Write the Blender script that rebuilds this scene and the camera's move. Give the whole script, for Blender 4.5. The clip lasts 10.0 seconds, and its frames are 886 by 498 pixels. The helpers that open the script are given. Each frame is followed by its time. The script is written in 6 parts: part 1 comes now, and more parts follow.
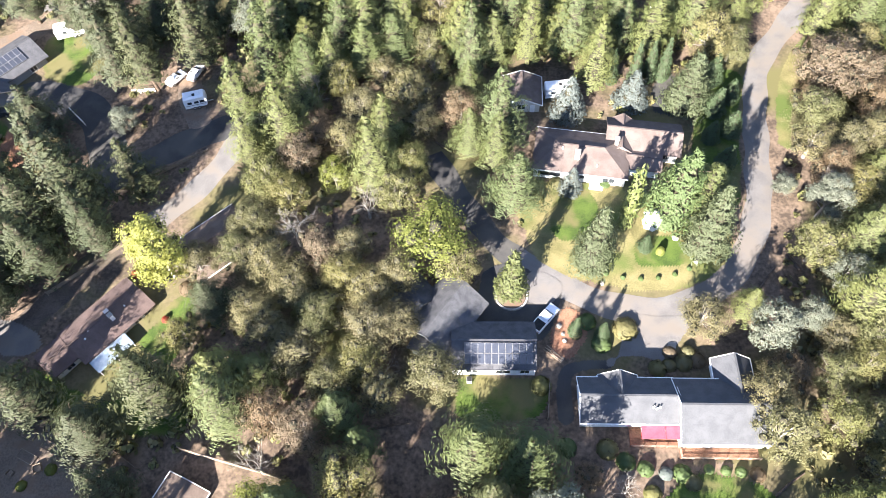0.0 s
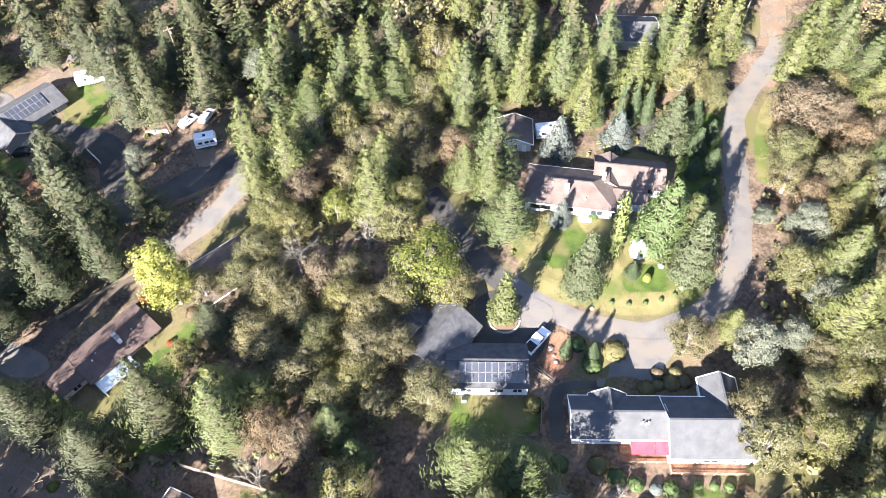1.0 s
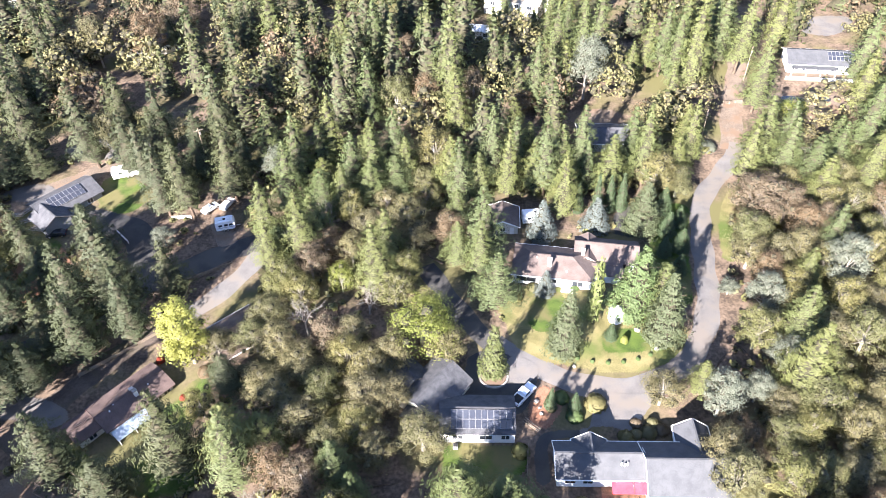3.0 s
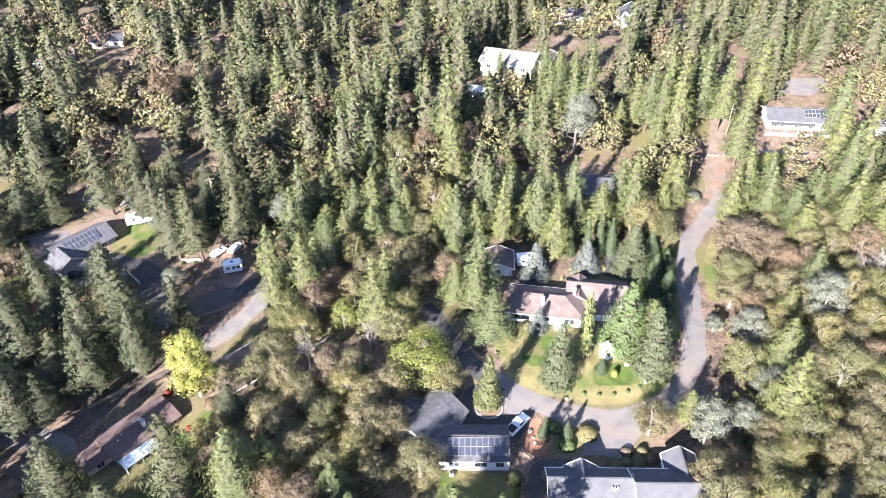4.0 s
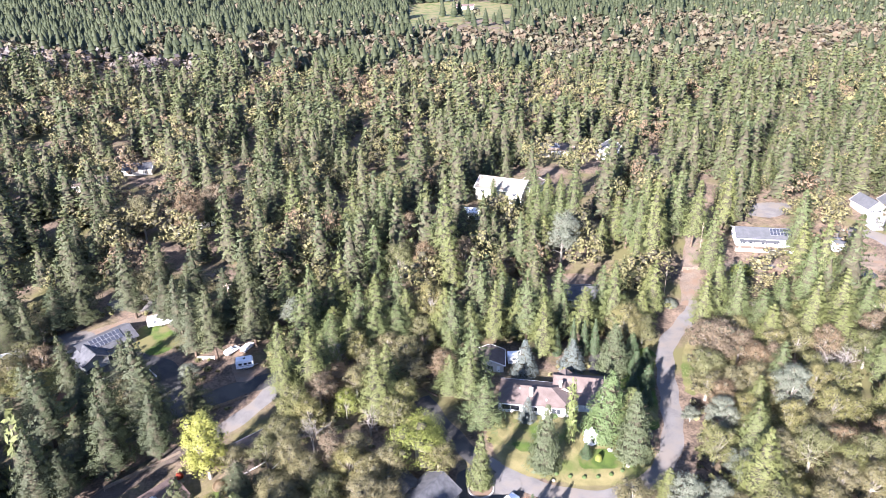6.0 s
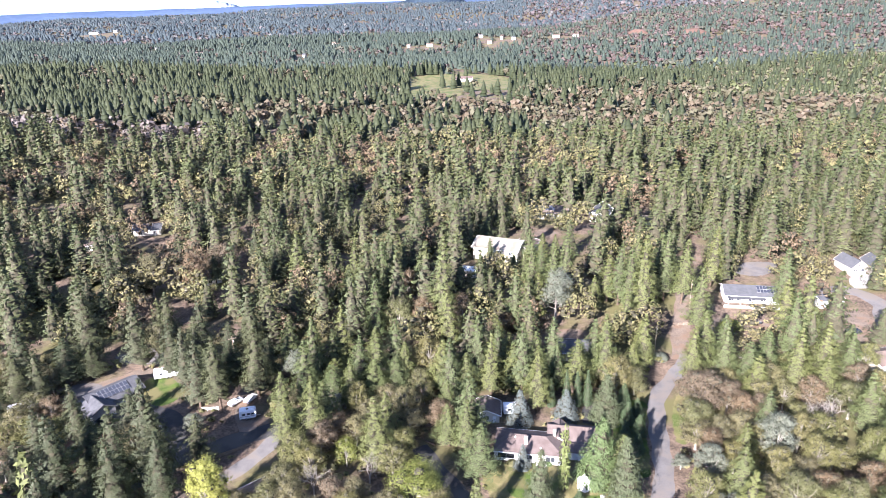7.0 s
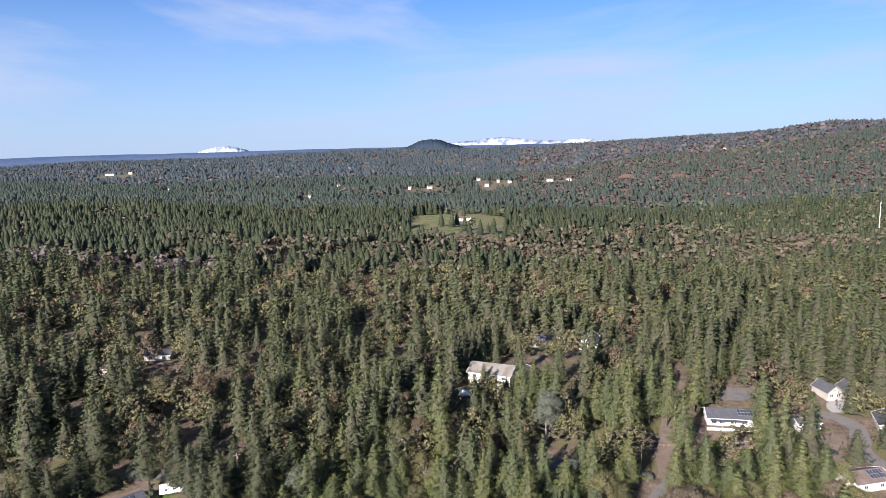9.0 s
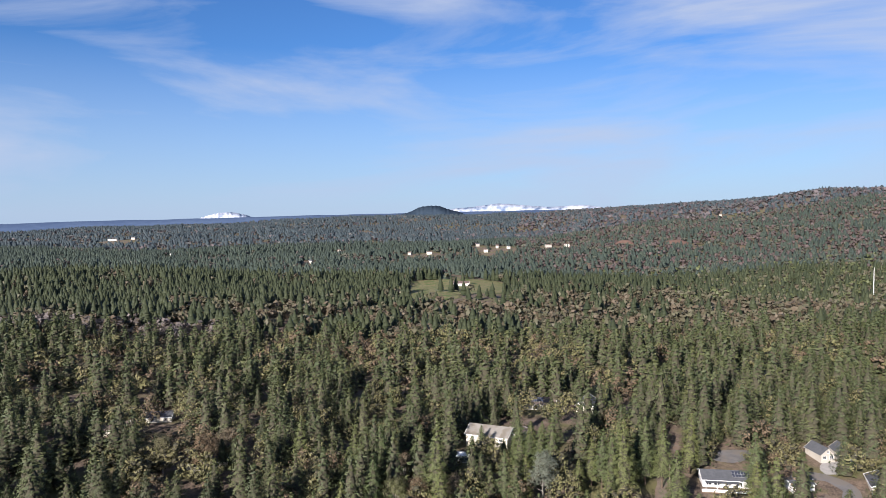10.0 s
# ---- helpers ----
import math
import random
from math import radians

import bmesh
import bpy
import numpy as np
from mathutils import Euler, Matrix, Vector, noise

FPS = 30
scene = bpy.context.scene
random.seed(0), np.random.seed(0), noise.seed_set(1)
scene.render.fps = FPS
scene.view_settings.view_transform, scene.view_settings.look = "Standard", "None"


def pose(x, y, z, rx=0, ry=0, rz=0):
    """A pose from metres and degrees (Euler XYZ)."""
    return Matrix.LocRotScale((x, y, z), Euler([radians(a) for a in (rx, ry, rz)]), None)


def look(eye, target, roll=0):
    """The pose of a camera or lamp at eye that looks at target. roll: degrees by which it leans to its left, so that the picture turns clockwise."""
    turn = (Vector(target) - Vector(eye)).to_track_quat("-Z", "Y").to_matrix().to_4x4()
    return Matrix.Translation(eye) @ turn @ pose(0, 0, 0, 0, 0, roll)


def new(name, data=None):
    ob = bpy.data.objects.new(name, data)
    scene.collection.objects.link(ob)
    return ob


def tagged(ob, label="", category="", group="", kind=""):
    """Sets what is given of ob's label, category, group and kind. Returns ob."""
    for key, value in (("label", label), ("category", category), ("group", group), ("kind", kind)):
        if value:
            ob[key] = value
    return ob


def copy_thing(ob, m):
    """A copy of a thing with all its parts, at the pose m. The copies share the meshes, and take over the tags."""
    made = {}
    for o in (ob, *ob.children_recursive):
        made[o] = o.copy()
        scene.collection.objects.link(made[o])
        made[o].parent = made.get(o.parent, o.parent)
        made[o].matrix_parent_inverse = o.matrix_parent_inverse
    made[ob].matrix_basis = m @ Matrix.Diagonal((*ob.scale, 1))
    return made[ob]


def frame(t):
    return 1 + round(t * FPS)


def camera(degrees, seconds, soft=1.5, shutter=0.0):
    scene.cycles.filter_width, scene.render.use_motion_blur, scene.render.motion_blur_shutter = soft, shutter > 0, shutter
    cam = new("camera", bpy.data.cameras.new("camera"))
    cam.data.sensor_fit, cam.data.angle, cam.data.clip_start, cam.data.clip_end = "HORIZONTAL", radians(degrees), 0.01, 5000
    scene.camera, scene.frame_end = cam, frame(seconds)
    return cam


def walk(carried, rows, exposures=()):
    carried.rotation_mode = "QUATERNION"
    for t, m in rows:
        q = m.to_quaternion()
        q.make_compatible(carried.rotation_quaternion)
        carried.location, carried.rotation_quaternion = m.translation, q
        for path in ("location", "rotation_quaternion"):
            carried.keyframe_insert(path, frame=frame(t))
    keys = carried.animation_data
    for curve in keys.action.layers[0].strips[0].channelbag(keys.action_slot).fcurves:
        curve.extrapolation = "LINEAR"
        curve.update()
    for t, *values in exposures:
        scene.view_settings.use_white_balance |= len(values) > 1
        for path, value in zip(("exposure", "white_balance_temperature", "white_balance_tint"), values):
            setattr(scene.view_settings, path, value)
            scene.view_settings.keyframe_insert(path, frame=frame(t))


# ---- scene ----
cam = camera(64.9, 10.0, soft=0.75)
PATH = [
    (0, (-0.029, 0.018, 103.125), (-0.089, 1.054, 101.415), -3.5),
    (0.5, (0.369, -4.585, 103.393), (0.31, -3.466, 101.736), -3.1),
    (1, (0.769, -9.285, 103.694), (0.712, -8.087, 102.094), -2.9),
    (1.5, (1.125, -14.041, 103.969), (1.068, -12.765, 102.429), -2.7),
    (2, (1.478, -18.827, 104.242), (1.422, -17.477, 102.766), -2.5),
    (3.5, (2.457, -33.315, 105.072), (2.405, -31.768, 103.806), -1.9),
    (4, (2.8, -38.13, 105.301), (2.749, -36.525, 104.109), -1.8),
    (4.5, (3.165, -42.953, 105.538), (3.114, -41.292, 104.426), -1.7),
    (5, (3.491, -47.844, 105.818), (3.442, -46.13, 104.788), -1.5),
    (5.5, (3.822, -52.726, 106.097), (3.773, -50.963, 105.154), -1.4),
    (5.7, (3.961, -54.664, 106.153), (3.912, -52.882, 105.245), -1.4),
    (7, (4.931, -67.269, 106.676), (4.885, -65.388, 105.997), -1.2),
    (7.5, (5.3, -72.237, 106.871), (5.255, -70.325, 106.286), -1.1),
    (8, (5.675, -77.245, 107.091), (5.632, -75.306, 106.6), -1.0),
    (8.5, (6.059, -82.273, 107.303), (6.017, -80.312, 106.909), -0.9),
    (9, (6.411, -87.347, 107.511), (6.372, -85.369, 107.213), -0.8),
    (9.5, (6.754, -92.459, 107.683), (6.715, -90.47, 107.481), -0.8),
    (10, (7.1, -97.607, 107.823), (7.064, -95.611, 107.712), -0.7),
]
EXPOSURES = [(0.0, 3.03, 6450, 13), (2.0, 3.03, 6350, 15), (5.5, 2.87, 6000, 21), (7.0, 2.65, 5950, 22), (7.5, 2.32, 5950, 22), (9.0, 1.5, 6150, 19), (10.0, 1.33, 6250, 16)]
walk(cam, [(t, look(eye, target, roll)) for t, eye, target, roll in PATH], EXPOSURES)


# ---- world and sun ----
SUN_AZ, SUN_EL = 29.8, 23.3            # heading of the shadows from +y towards +x, and the sun's height
world = bpy.data.worlds.new("sky")
scene.world = world
world.use_nodes = True


def build_sky(nt):
    n, l = nt.nodes, nt.links
    n.clear()
    out, bg, sky = n.new("ShaderNodeOutputWorld"), n.new("ShaderNodeBackground"), n.new("ShaderNodeTexSky")
    sky.sky_type, sky.sun_disc = "NISHITA", False
    sky.sun_elevation, sky.sun_rotation = radians(SUN_EL), radians(180 + SUN_AZ)
    sky.altitude, sky.air_density, sky.dust_density, sky.ozone_density = 900, 1.0, 0.2, 3.0
    tc, mp = n.new("ShaderNodeTexCoord"), n.new("ShaderNodeMapping")
    mp.inputs["Scale"].default_value = (1.3, 1.3, 7.0)
    mp.inputs["Rotation"].default_value, mp.inputs["Location"].default_value = (0.12, 0.2, 0.4), (1.7, 0.3, 0.4)
    l.new(tc.outputs["Generated"], mp.inputs["Vector"])
    wisps = n.new("ShaderNodeTexNoise")
    wisps.inputs["Scale"].default_value, wisps.inputs["Detail"].default_value, wisps.inputs["Roughness"].default_value = 1.5, 7, 0.55
    wisps.inputs["Distortion"].default_value = 0.6
    l.new(mp.outputs[0], wisps.inputs["Vector"])
    ramp = n.new("ShaderNodeValToRGB")
    ramp.color_ramp.elements[0].position, ramp.color_ramp.elements[1].position = 0.44, 0.66
    ramp.color_ramp.elements[1].color = (0.8, 0.8, 0.8, 1)
    l.new(wisps.outputs["Fac"], ramp.inputs["Fac"])
    mix = n.new("ShaderNodeMixRGB")
    mix.inputs["Color2"].default_value = (7.5, 8.6, 10.5, 1)
    l.new(ramp.outputs["Color"], mix.inputs["Fac"])
    tone = n.new("ShaderNodeMixRGB")
    tone.blend_type, tone.inputs["Fac"].default_value = "MULTIPLY", 1.0
    tone.inputs["Color2"].default_value = (0.72, 1.2, 1.7, 1)
    l.new(sky.outputs["Color"], tone.inputs["Color1"])
    l.new(tone.outputs["Color"], mix.inputs["Color1"])
    sep, low, haze = n.new("ShaderNodeSeparateXYZ"), n.new("ShaderNodeMapRange"), n.new("ShaderNodeMixRGB")
    l.new(tc.outputs["Generated"], sep.inputs[0])
    low.inputs["From Min"].default_value, low.inputs["From Max"].default_value = 0.0, 0.22
    low.inputs["To Min"].default_value, low.inputs["To Max"].default_value = 0.80, 0.0
    l.new(sep.outputs["Z"], low.inputs["Value"])
    l.new(low.outputs[0], haze.inputs["Fac"])
    l.new(mix.outputs["Color"], haze.inputs["Color1"])
    haze.inputs["Color2"].default_value = (6.6, 8.2, 10.6, 1)
    l.new(haze.outputs["Color"], bg.inputs["Color"])
    bg.inputs["Strength"].default_value = 0.029
    l.new(bg.outputs[0], out.inputs["Surface"])


build_sky(world.node_tree)
sun = new("sun", bpy.data.lights.new("sun", "SUN"))
sun.data.energy, sun.data.angle, sun.data.color = 5.0, radians(0.55), (1.0, 0.935, 0.86)
sun_from = Vector((-math.sin(radians(SUN_AZ)) * math.cos(radians(SUN_EL)), -math.cos(radians(SUN_AZ)) * math.cos(radians(SUN_EL)), math.sin(radians(SUN_EL))))
sun.matrix_world = look(sun_from * 400, (0, 0, 0))

# ---- materials ----


def material(name, low, high, scale=1.0, fine=12.0, rough=0.8, bump=0.2, metal=0.0, spec=0.3, third=None, third_scale=0.1):
    """Two tones mixed by coarse and fine noise, an optional third in large stains, and a fine relief."""
    m = bpy.data.materials.new(name)
    m.use_nodes = True
    n, l = m.node_tree.nodes, m.node_tree.links
    b = n["Principled BSDF"]
    b.inputs["Roughness"].default_value, b.inputs["Metallic"].default_value = rough, metal
    b.inputs["Specular IOR Level"].default_value = spec
    tc = n.new("ShaderNodeTexCoord")
    coarse, grain = n.new("ShaderNodeTexNoise"), n.new("ShaderNodeTexNoise")
    for node, sc in ((coarse, scale), (grain, fine)):
        node.inputs["Scale"].default_value, node.inputs["Detail"].default_value = sc, 5
        l.new(tc.outputs["Object"], node.inputs["Vector"])
    add = n.new("ShaderNodeMath")
    add.operation = "MULTIPLY_ADD"
    add.inputs[1].default_value = 0.5
    half = n.new("ShaderNodeMath")
    half.operation, half.inputs[1].default_value = "MULTIPLY", 0.5
    l.new(grain.outputs["Fac"], half.inputs[0])
    l.new(coarse.outputs["Fac"], add.inputs[0])
    l.new(half.outputs[0], add.inputs[2])
    ramp = n.new("ShaderNodeValToRGB")
    ramp.color_ramp.elements[0].position, ramp.color_ramp.elements[1].position = 0.40, 0.60
    ramp.color_ramp.elements[0].color, ramp.color_ramp.elements[1].color = (*low, 1), (*high, 1)
    l.new(add.outputs[0], ramp.inputs["Fac"])
    colour = ramp.outputs["Color"]
    if third:
        stain, cut, mix = n.new("ShaderNodeTexNoise"), n.new("ShaderNodeValToRGB"), n.new("ShaderNodeMixRGB")
        stain.inputs["Scale"].default_value, stain.inputs["Detail"].default_value = third_scale, 6
        l.new(tc.outputs["Object"], stain.inputs["Vector"])
        cut.color_ramp.elements[0].position, cut.color_ramp.elements[1].position = 0.47, 0.60
        l.new(stain.outputs["Fac"], cut.inputs["Fac"])
        l.new(cut.outputs["Color"], mix.inputs["Fac"])
        l.new(colour, mix.inputs["Color1"])
        mix.inputs["Color2"].default_value = (*third, 1)
        colour = mix.outputs["Color"]
    l.new(colour, b.inputs["Base Color"])
    if bump:
        bp = n.new("ShaderNodeBump")
        bp.inputs["Strength"].default_value, bp.inputs["Distance"].default_value = bump, 0.05
        l.new(grain.outputs["Fac"], bp.inputs["Height"])
        l.new(bp.outputs[0], b.inputs["Normal"])
    return m


def foliage(name, low, high, *others, woods=False, see_through=0.30):
    """Leaf colours: each leaf clump differs a little, each tree (or, in woods, each few trees) leans to one of some other tones."""
    m = bpy.data.materials.new(name)
    m.use_nodes = True
    n, l = m.node_tree.nodes, m.node_tree.links
    b, out = n["Principled BSDF"], n["Material Output"]
    b.inputs["Roughness"].default_value, b.inputs["Specular IOR Level"].default_value = 0.62, 0.25
    geo, mix, lean, tones = n.new("ShaderNodeNewGeometry"), n.new("ShaderNodeMixRGB"), n.new("ShaderNodeMixRGB"), n.new("ShaderNodeValToRGB")
    for k, c in enumerate(others):
        e = tones.color_ramp.elements[k] if k < 2 else tones.color_ramp.elements.new(0.99)
        e.position, e.color = (k + 0.5) / len(others), (*c, 1)
    if len(others) == 1:
        tones.color_ramp.elements[1].color = (*others[0], 1)
    mix.inputs["Color1"].default_value, mix.inputs["Color2"].default_value = (*low, 1), (*high, 1)
    l.new(geo.outputs["Random Per Island"], mix.inputs["Fac"])
    l.new(mix.outputs["Color"], lean.inputs["Color1"])
    l.new(tones.outputs["Color"], lean.inputs["Color2"])
    lean.inputs["Fac"].default_value = 0.62
    if woods:
        tc, patch, cut = n.new("ShaderNodeTexCoord"), n.new("ShaderNodeTexNoise"), n.new("ShaderNodeMapRange")
        patch.inputs["Scale"].default_value, patch.inputs["Detail"].default_value = 0.07, 6
        patch.inputs["Roughness"].default_value = 0.7
        cut.inputs["From Min"].default_value, cut.inputs["From Max"].default_value = 0.36, 0.66
        l.new(tc.outputs["Object"], patch.inputs["Vector"])
        l.new(patch.outputs["Fac"], cut.inputs["Value"])
        l.new(cut.outputs[0], tones.inputs["Fac"])
    else:
        info = n.new("ShaderNodeObjectInfo")
        l.new(info.outputs["Random"], tones.inputs["Fac"])
    l.new(lean.outputs["Color"], b.inputs["Base Color"])
    tr, ms = n.new("ShaderNodeBsdfTranslucent"), n.new("ShaderNodeMixShader")
    l.new(lean.outputs["Color"], tr.inputs["Color"])
    ms.inputs[0].default_value = see_through
    l.new(b.outputs[0], ms.inputs[1])
    l.new(tr.outputs[0], ms.inputs[2])
    l.new(ms.outputs[0], out.inputs["Surface"])
    return m


LEAF = {
    "pine": ((0.076, 0.094, 0.033), (0.114, 0.130, 0.047), (0.059, 0.082, 0.033), (0.092, 0.105, 0.037), (0.121, 0.127, 0.041), (0.070, 0.091, 0.041)),
    # Darker copy of the pine leaves; the shade in the west is painted in.
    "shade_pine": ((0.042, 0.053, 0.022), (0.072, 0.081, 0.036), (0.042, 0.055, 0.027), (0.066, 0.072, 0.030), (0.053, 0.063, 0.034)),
    "fir": ((0.061, 0.095, 0.030), (0.091, 0.129, 0.042), (0.071, 0.104, 0.038), (0.076, 0.106, 0.042)),
    "grey_fir": ((0.054, 0.069, 0.033), (0.082, 0.096, 0.049), (0.067, 0.081, 0.040)),
    "dark_fir": ((0.036, 0.056, 0.026), (0.066, 0.090, 0.040), (0.048, 0.072, 0.034)),
    "cedar": ((0.060, 0.076, 0.026), (0.104, 0.116, 0.040), (0.080, 0.092, 0.034)),
    "cypress": ((0.086, 0.110, 0.034), (0.136, 0.158, 0.052), (0.110, 0.130, 0.042)),
    "spruce": ((0.081, 0.097, 0.089), (0.128, 0.147, 0.135), (0.098, 0.115, 0.103)),
    "oak": ((0.128, 0.121, 0.055), (0.193, 0.176, 0.087), (0.173, 0.157, 0.081), (0.130, 0.147, 0.046), (0.190, 0.176, 0.063), (0.149, 0.132, 0.078), (0.117, 0.130, 0.056)),
    "brown_oak": ((0.131, 0.099, 0.061), (0.193, 0.149, 0.090), (0.166, 0.118, 0.069), (0.155, 0.124, 0.086)),
    "yellow": ((0.228, 0.237, 0.057), (0.314, 0.318, 0.090), (0.258, 0.266, 0.067)),
    "lime": ((0.134, 0.163, 0.035), (0.205, 0.226, 0.058), (0.167, 0.186, 0.046)),
    "grey_pine": ((0.087, 0.101, 0.070), (0.150, 0.162, 0.118), (0.123, 0.133, 0.099)),
    "red": ((0.170, 0.022, 0.015), (0.280, 0.054, 0.034), (0.204, 0.040, 0.020)),
}
leaf_mat = {k: foliage(k + "_leaves", *v, see_through=0.42 if k in ("oak", "brown_oak", "yellow", "lime", "red") else 0.26) for k, v in LEAF.items()}
wood_mat = {k: foliage(k + "_woods", *LEAF[k], woods=True, see_through=0.18) for k in ("pine", "oak")}
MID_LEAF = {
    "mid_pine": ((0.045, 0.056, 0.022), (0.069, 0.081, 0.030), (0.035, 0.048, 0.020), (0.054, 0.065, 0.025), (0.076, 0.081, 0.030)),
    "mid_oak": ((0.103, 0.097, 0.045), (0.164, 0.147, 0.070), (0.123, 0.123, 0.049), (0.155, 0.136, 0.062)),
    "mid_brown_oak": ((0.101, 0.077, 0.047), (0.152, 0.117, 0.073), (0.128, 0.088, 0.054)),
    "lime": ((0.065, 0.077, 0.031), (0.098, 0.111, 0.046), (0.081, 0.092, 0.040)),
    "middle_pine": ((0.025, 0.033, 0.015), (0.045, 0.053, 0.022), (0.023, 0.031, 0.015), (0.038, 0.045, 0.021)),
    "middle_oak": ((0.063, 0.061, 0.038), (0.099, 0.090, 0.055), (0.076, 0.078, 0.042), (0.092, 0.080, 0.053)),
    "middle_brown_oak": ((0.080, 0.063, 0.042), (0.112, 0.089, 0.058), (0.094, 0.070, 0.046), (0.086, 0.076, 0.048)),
    # far_ and distant_ tones have haze painted in: bluer and paler with distance.
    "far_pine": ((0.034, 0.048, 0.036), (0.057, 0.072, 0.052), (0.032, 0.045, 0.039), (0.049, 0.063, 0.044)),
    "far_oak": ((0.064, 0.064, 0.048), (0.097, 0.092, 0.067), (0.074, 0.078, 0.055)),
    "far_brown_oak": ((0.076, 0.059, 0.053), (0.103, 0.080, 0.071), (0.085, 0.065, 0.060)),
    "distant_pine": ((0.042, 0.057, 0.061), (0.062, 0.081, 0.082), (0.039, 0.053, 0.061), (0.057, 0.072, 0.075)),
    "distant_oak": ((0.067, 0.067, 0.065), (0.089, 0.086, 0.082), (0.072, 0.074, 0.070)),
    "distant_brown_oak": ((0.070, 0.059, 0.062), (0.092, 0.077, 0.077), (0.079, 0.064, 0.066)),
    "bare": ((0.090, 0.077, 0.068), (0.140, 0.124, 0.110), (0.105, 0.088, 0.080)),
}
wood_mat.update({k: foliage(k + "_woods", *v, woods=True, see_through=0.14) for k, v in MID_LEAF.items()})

# Crown cores: inner twigs, coloured dark for the shade between the leaves.
shaded_twigs = material("shaded_twigs", (0.030, 0.029, 0.018), (0.060, 0.054, 0.032), 1.5, 9, 0.95, 0.0)
bark = material("bark", (0.048, 0.034, 0.024), (0.129, 0.095, 0.068), 1.2, 14, 0.95, 0.5)
pale_bark = material("pale_bark", (0.150, 0.136, 0.116), (0.286, 0.265, 0.231), 1.5, 14, 0.9, 0.4)
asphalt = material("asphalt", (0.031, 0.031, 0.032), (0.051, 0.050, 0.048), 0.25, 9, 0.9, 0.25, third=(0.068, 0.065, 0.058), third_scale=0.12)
old_asphalt = material("weathered_asphalt", (0.098, 0.093, 0.089), (0.144, 0.137, 0.130), 0.3, 7, 0.92, 0.25, third=(0.136, 0.120, 0.103), third_scale=0.15)
concrete = material("concrete", (0.230, 0.217, 0.200), (0.323, 0.306, 0.281), 0.5, 8, 0.9, 0.15)
dirt = material("tan_dirt", (0.105, 0.082, 0.062), (0.172, 0.136, 0.104), 0.25, 3, 0.97, 0.4, third=(0.145, 0.100, 0.068), third_scale=0.2)
# Brown soil, set darker than tan_dirt to take in the shade on road_9.
track_soil = material("track_soil", (0.055, 0.043, 0.035), (0.100, 0.080, 0.064), 0.3, 4, 0.97, 0.4, third=(0.075, 0.068, 0.040), third_scale=0.12)
red_dirt = material("red_soil", (0.143, 0.068, 0.041), (0.224, 0.122, 0.075), 0.3, 3, 0.97, 0.4)
lawn = material("lawn_grass", (0.028, 0.051, 0.008), (0.065, 0.098, 0.016), 0.5, 6, 0.95, 0.6, third=(0.102, 0.093, 0.037), third_scale=0.16)
dry_grass = material("dry_grass", (0.095, 0.088, 0.033), (0.181, 0.156, 0.070), 0.3, 5, 0.97, 0.6, third=(0.065, 0.090, 0.020), third_scale=0.10)
grey_roof = material("grey_shingles", (0.055, 0.058, 0.063), (0.079, 0.082, 0.087), 0.7, 9, 0.9, 0.3)
slate_roof = material("charcoal_shingles", (0.046, 0.048, 0.053), (0.087, 0.088, 0.094), 0.8, 9, 0.9, 0.35)
brown_roof = material("brown_shingles", (0.087, 0.066, 0.058), (0.127, 0.101, 0.090), 0.6, 8, 0.92, 0.35)
rust_roof = material("red_brown_shingles", (0.072, 0.051, 0.045), (0.124, 0.089, 0.080), 0.5, 8, 0.92, 0.35)
tan_roof = material("tan_shingles", (0.095, 0.071, 0.058), (0.163, 0.126, 0.102), 0.4, 7, 0.93, 0.35)
metal_roof = material("pale_blue_metal", (0.252, 0.312, 0.372), (0.336, 0.390, 0.444), 0.6, 4, 0.4, 0.05, metal=0.2)
white_paint = material("white_paint", (0.74, 0.73, 0.70), (0.82, 0.81, 0.78), 0.4, 6, 0.6, 0.05)
cream_paint = material("cream_paint", (0.527, 0.484, 0.399), (0.612, 0.570, 0.484), 0.4, 6, 0.7, 0.08)
tan_paint = material("tan_paint", (0.30, 0.275, 0.235), (0.37, 0.34, 0.29), 0.4, 6, 0.75, 0.08)
grey_paint = material("grey_paint", (0.204, 0.204, 0.204), (0.258, 0.258, 0.258), 0.4, 6, 0.7, 0.08)
deck_wood = material("redwood_deck", (0.116, 0.058, 0.034), (0.204, 0.109, 0.068), 0.8, 10, 0.8, 0.3)
fence_wood = material("weathered_boards", (0.150, 0.116, 0.082), (0.258, 0.211, 0.163), 0.9, 10, 0.9, 0.35)
red_canvas = material("red_canvas", (0.52, 0.035, 0.055), (0.62, 0.06, 0.085), 0.7, 9, 0.8, 0.1)
car_white = material("white_car_paint", (0.76, 0.77, 0.78), (0.82, 0.83, 0.84), 0.5, 5, 0.25, 0.0, spec=0.5)
car_dark = material("dark_car_paint", (0.02, 0.024, 0.03), (0.035, 0.04, 0.05), 0.5, 5, 0.25, 0.0, spec=0.5)
rubber = material("rubber", (0.015, 0.015, 0.015), (0.03, 0.03, 0.03), 2, 12, 0.85, 0.1)
steel = material("steel", (0.45, 0.45, 0.46), (0.6, 0.6, 0.61), 2, 12, 0.35, 0.0, metal=0.9)
glass = material("dark_glass", (0.02, 0.025, 0.03), (0.035, 0.04, 0.045), 0.4, 3, 0.06, 0.0, spec=0.6)
solar = material("solar_cells", (0.030, 0.034, 0.046), (0.046, 0.052, 0.068), 0.7, 5, 0.12, 0.0, spec=0.6)
stone = material("field_stone", (0.204, 0.184, 0.156), (0.340, 0.313, 0.272), 0.9, 6, 0.95, 0.5)
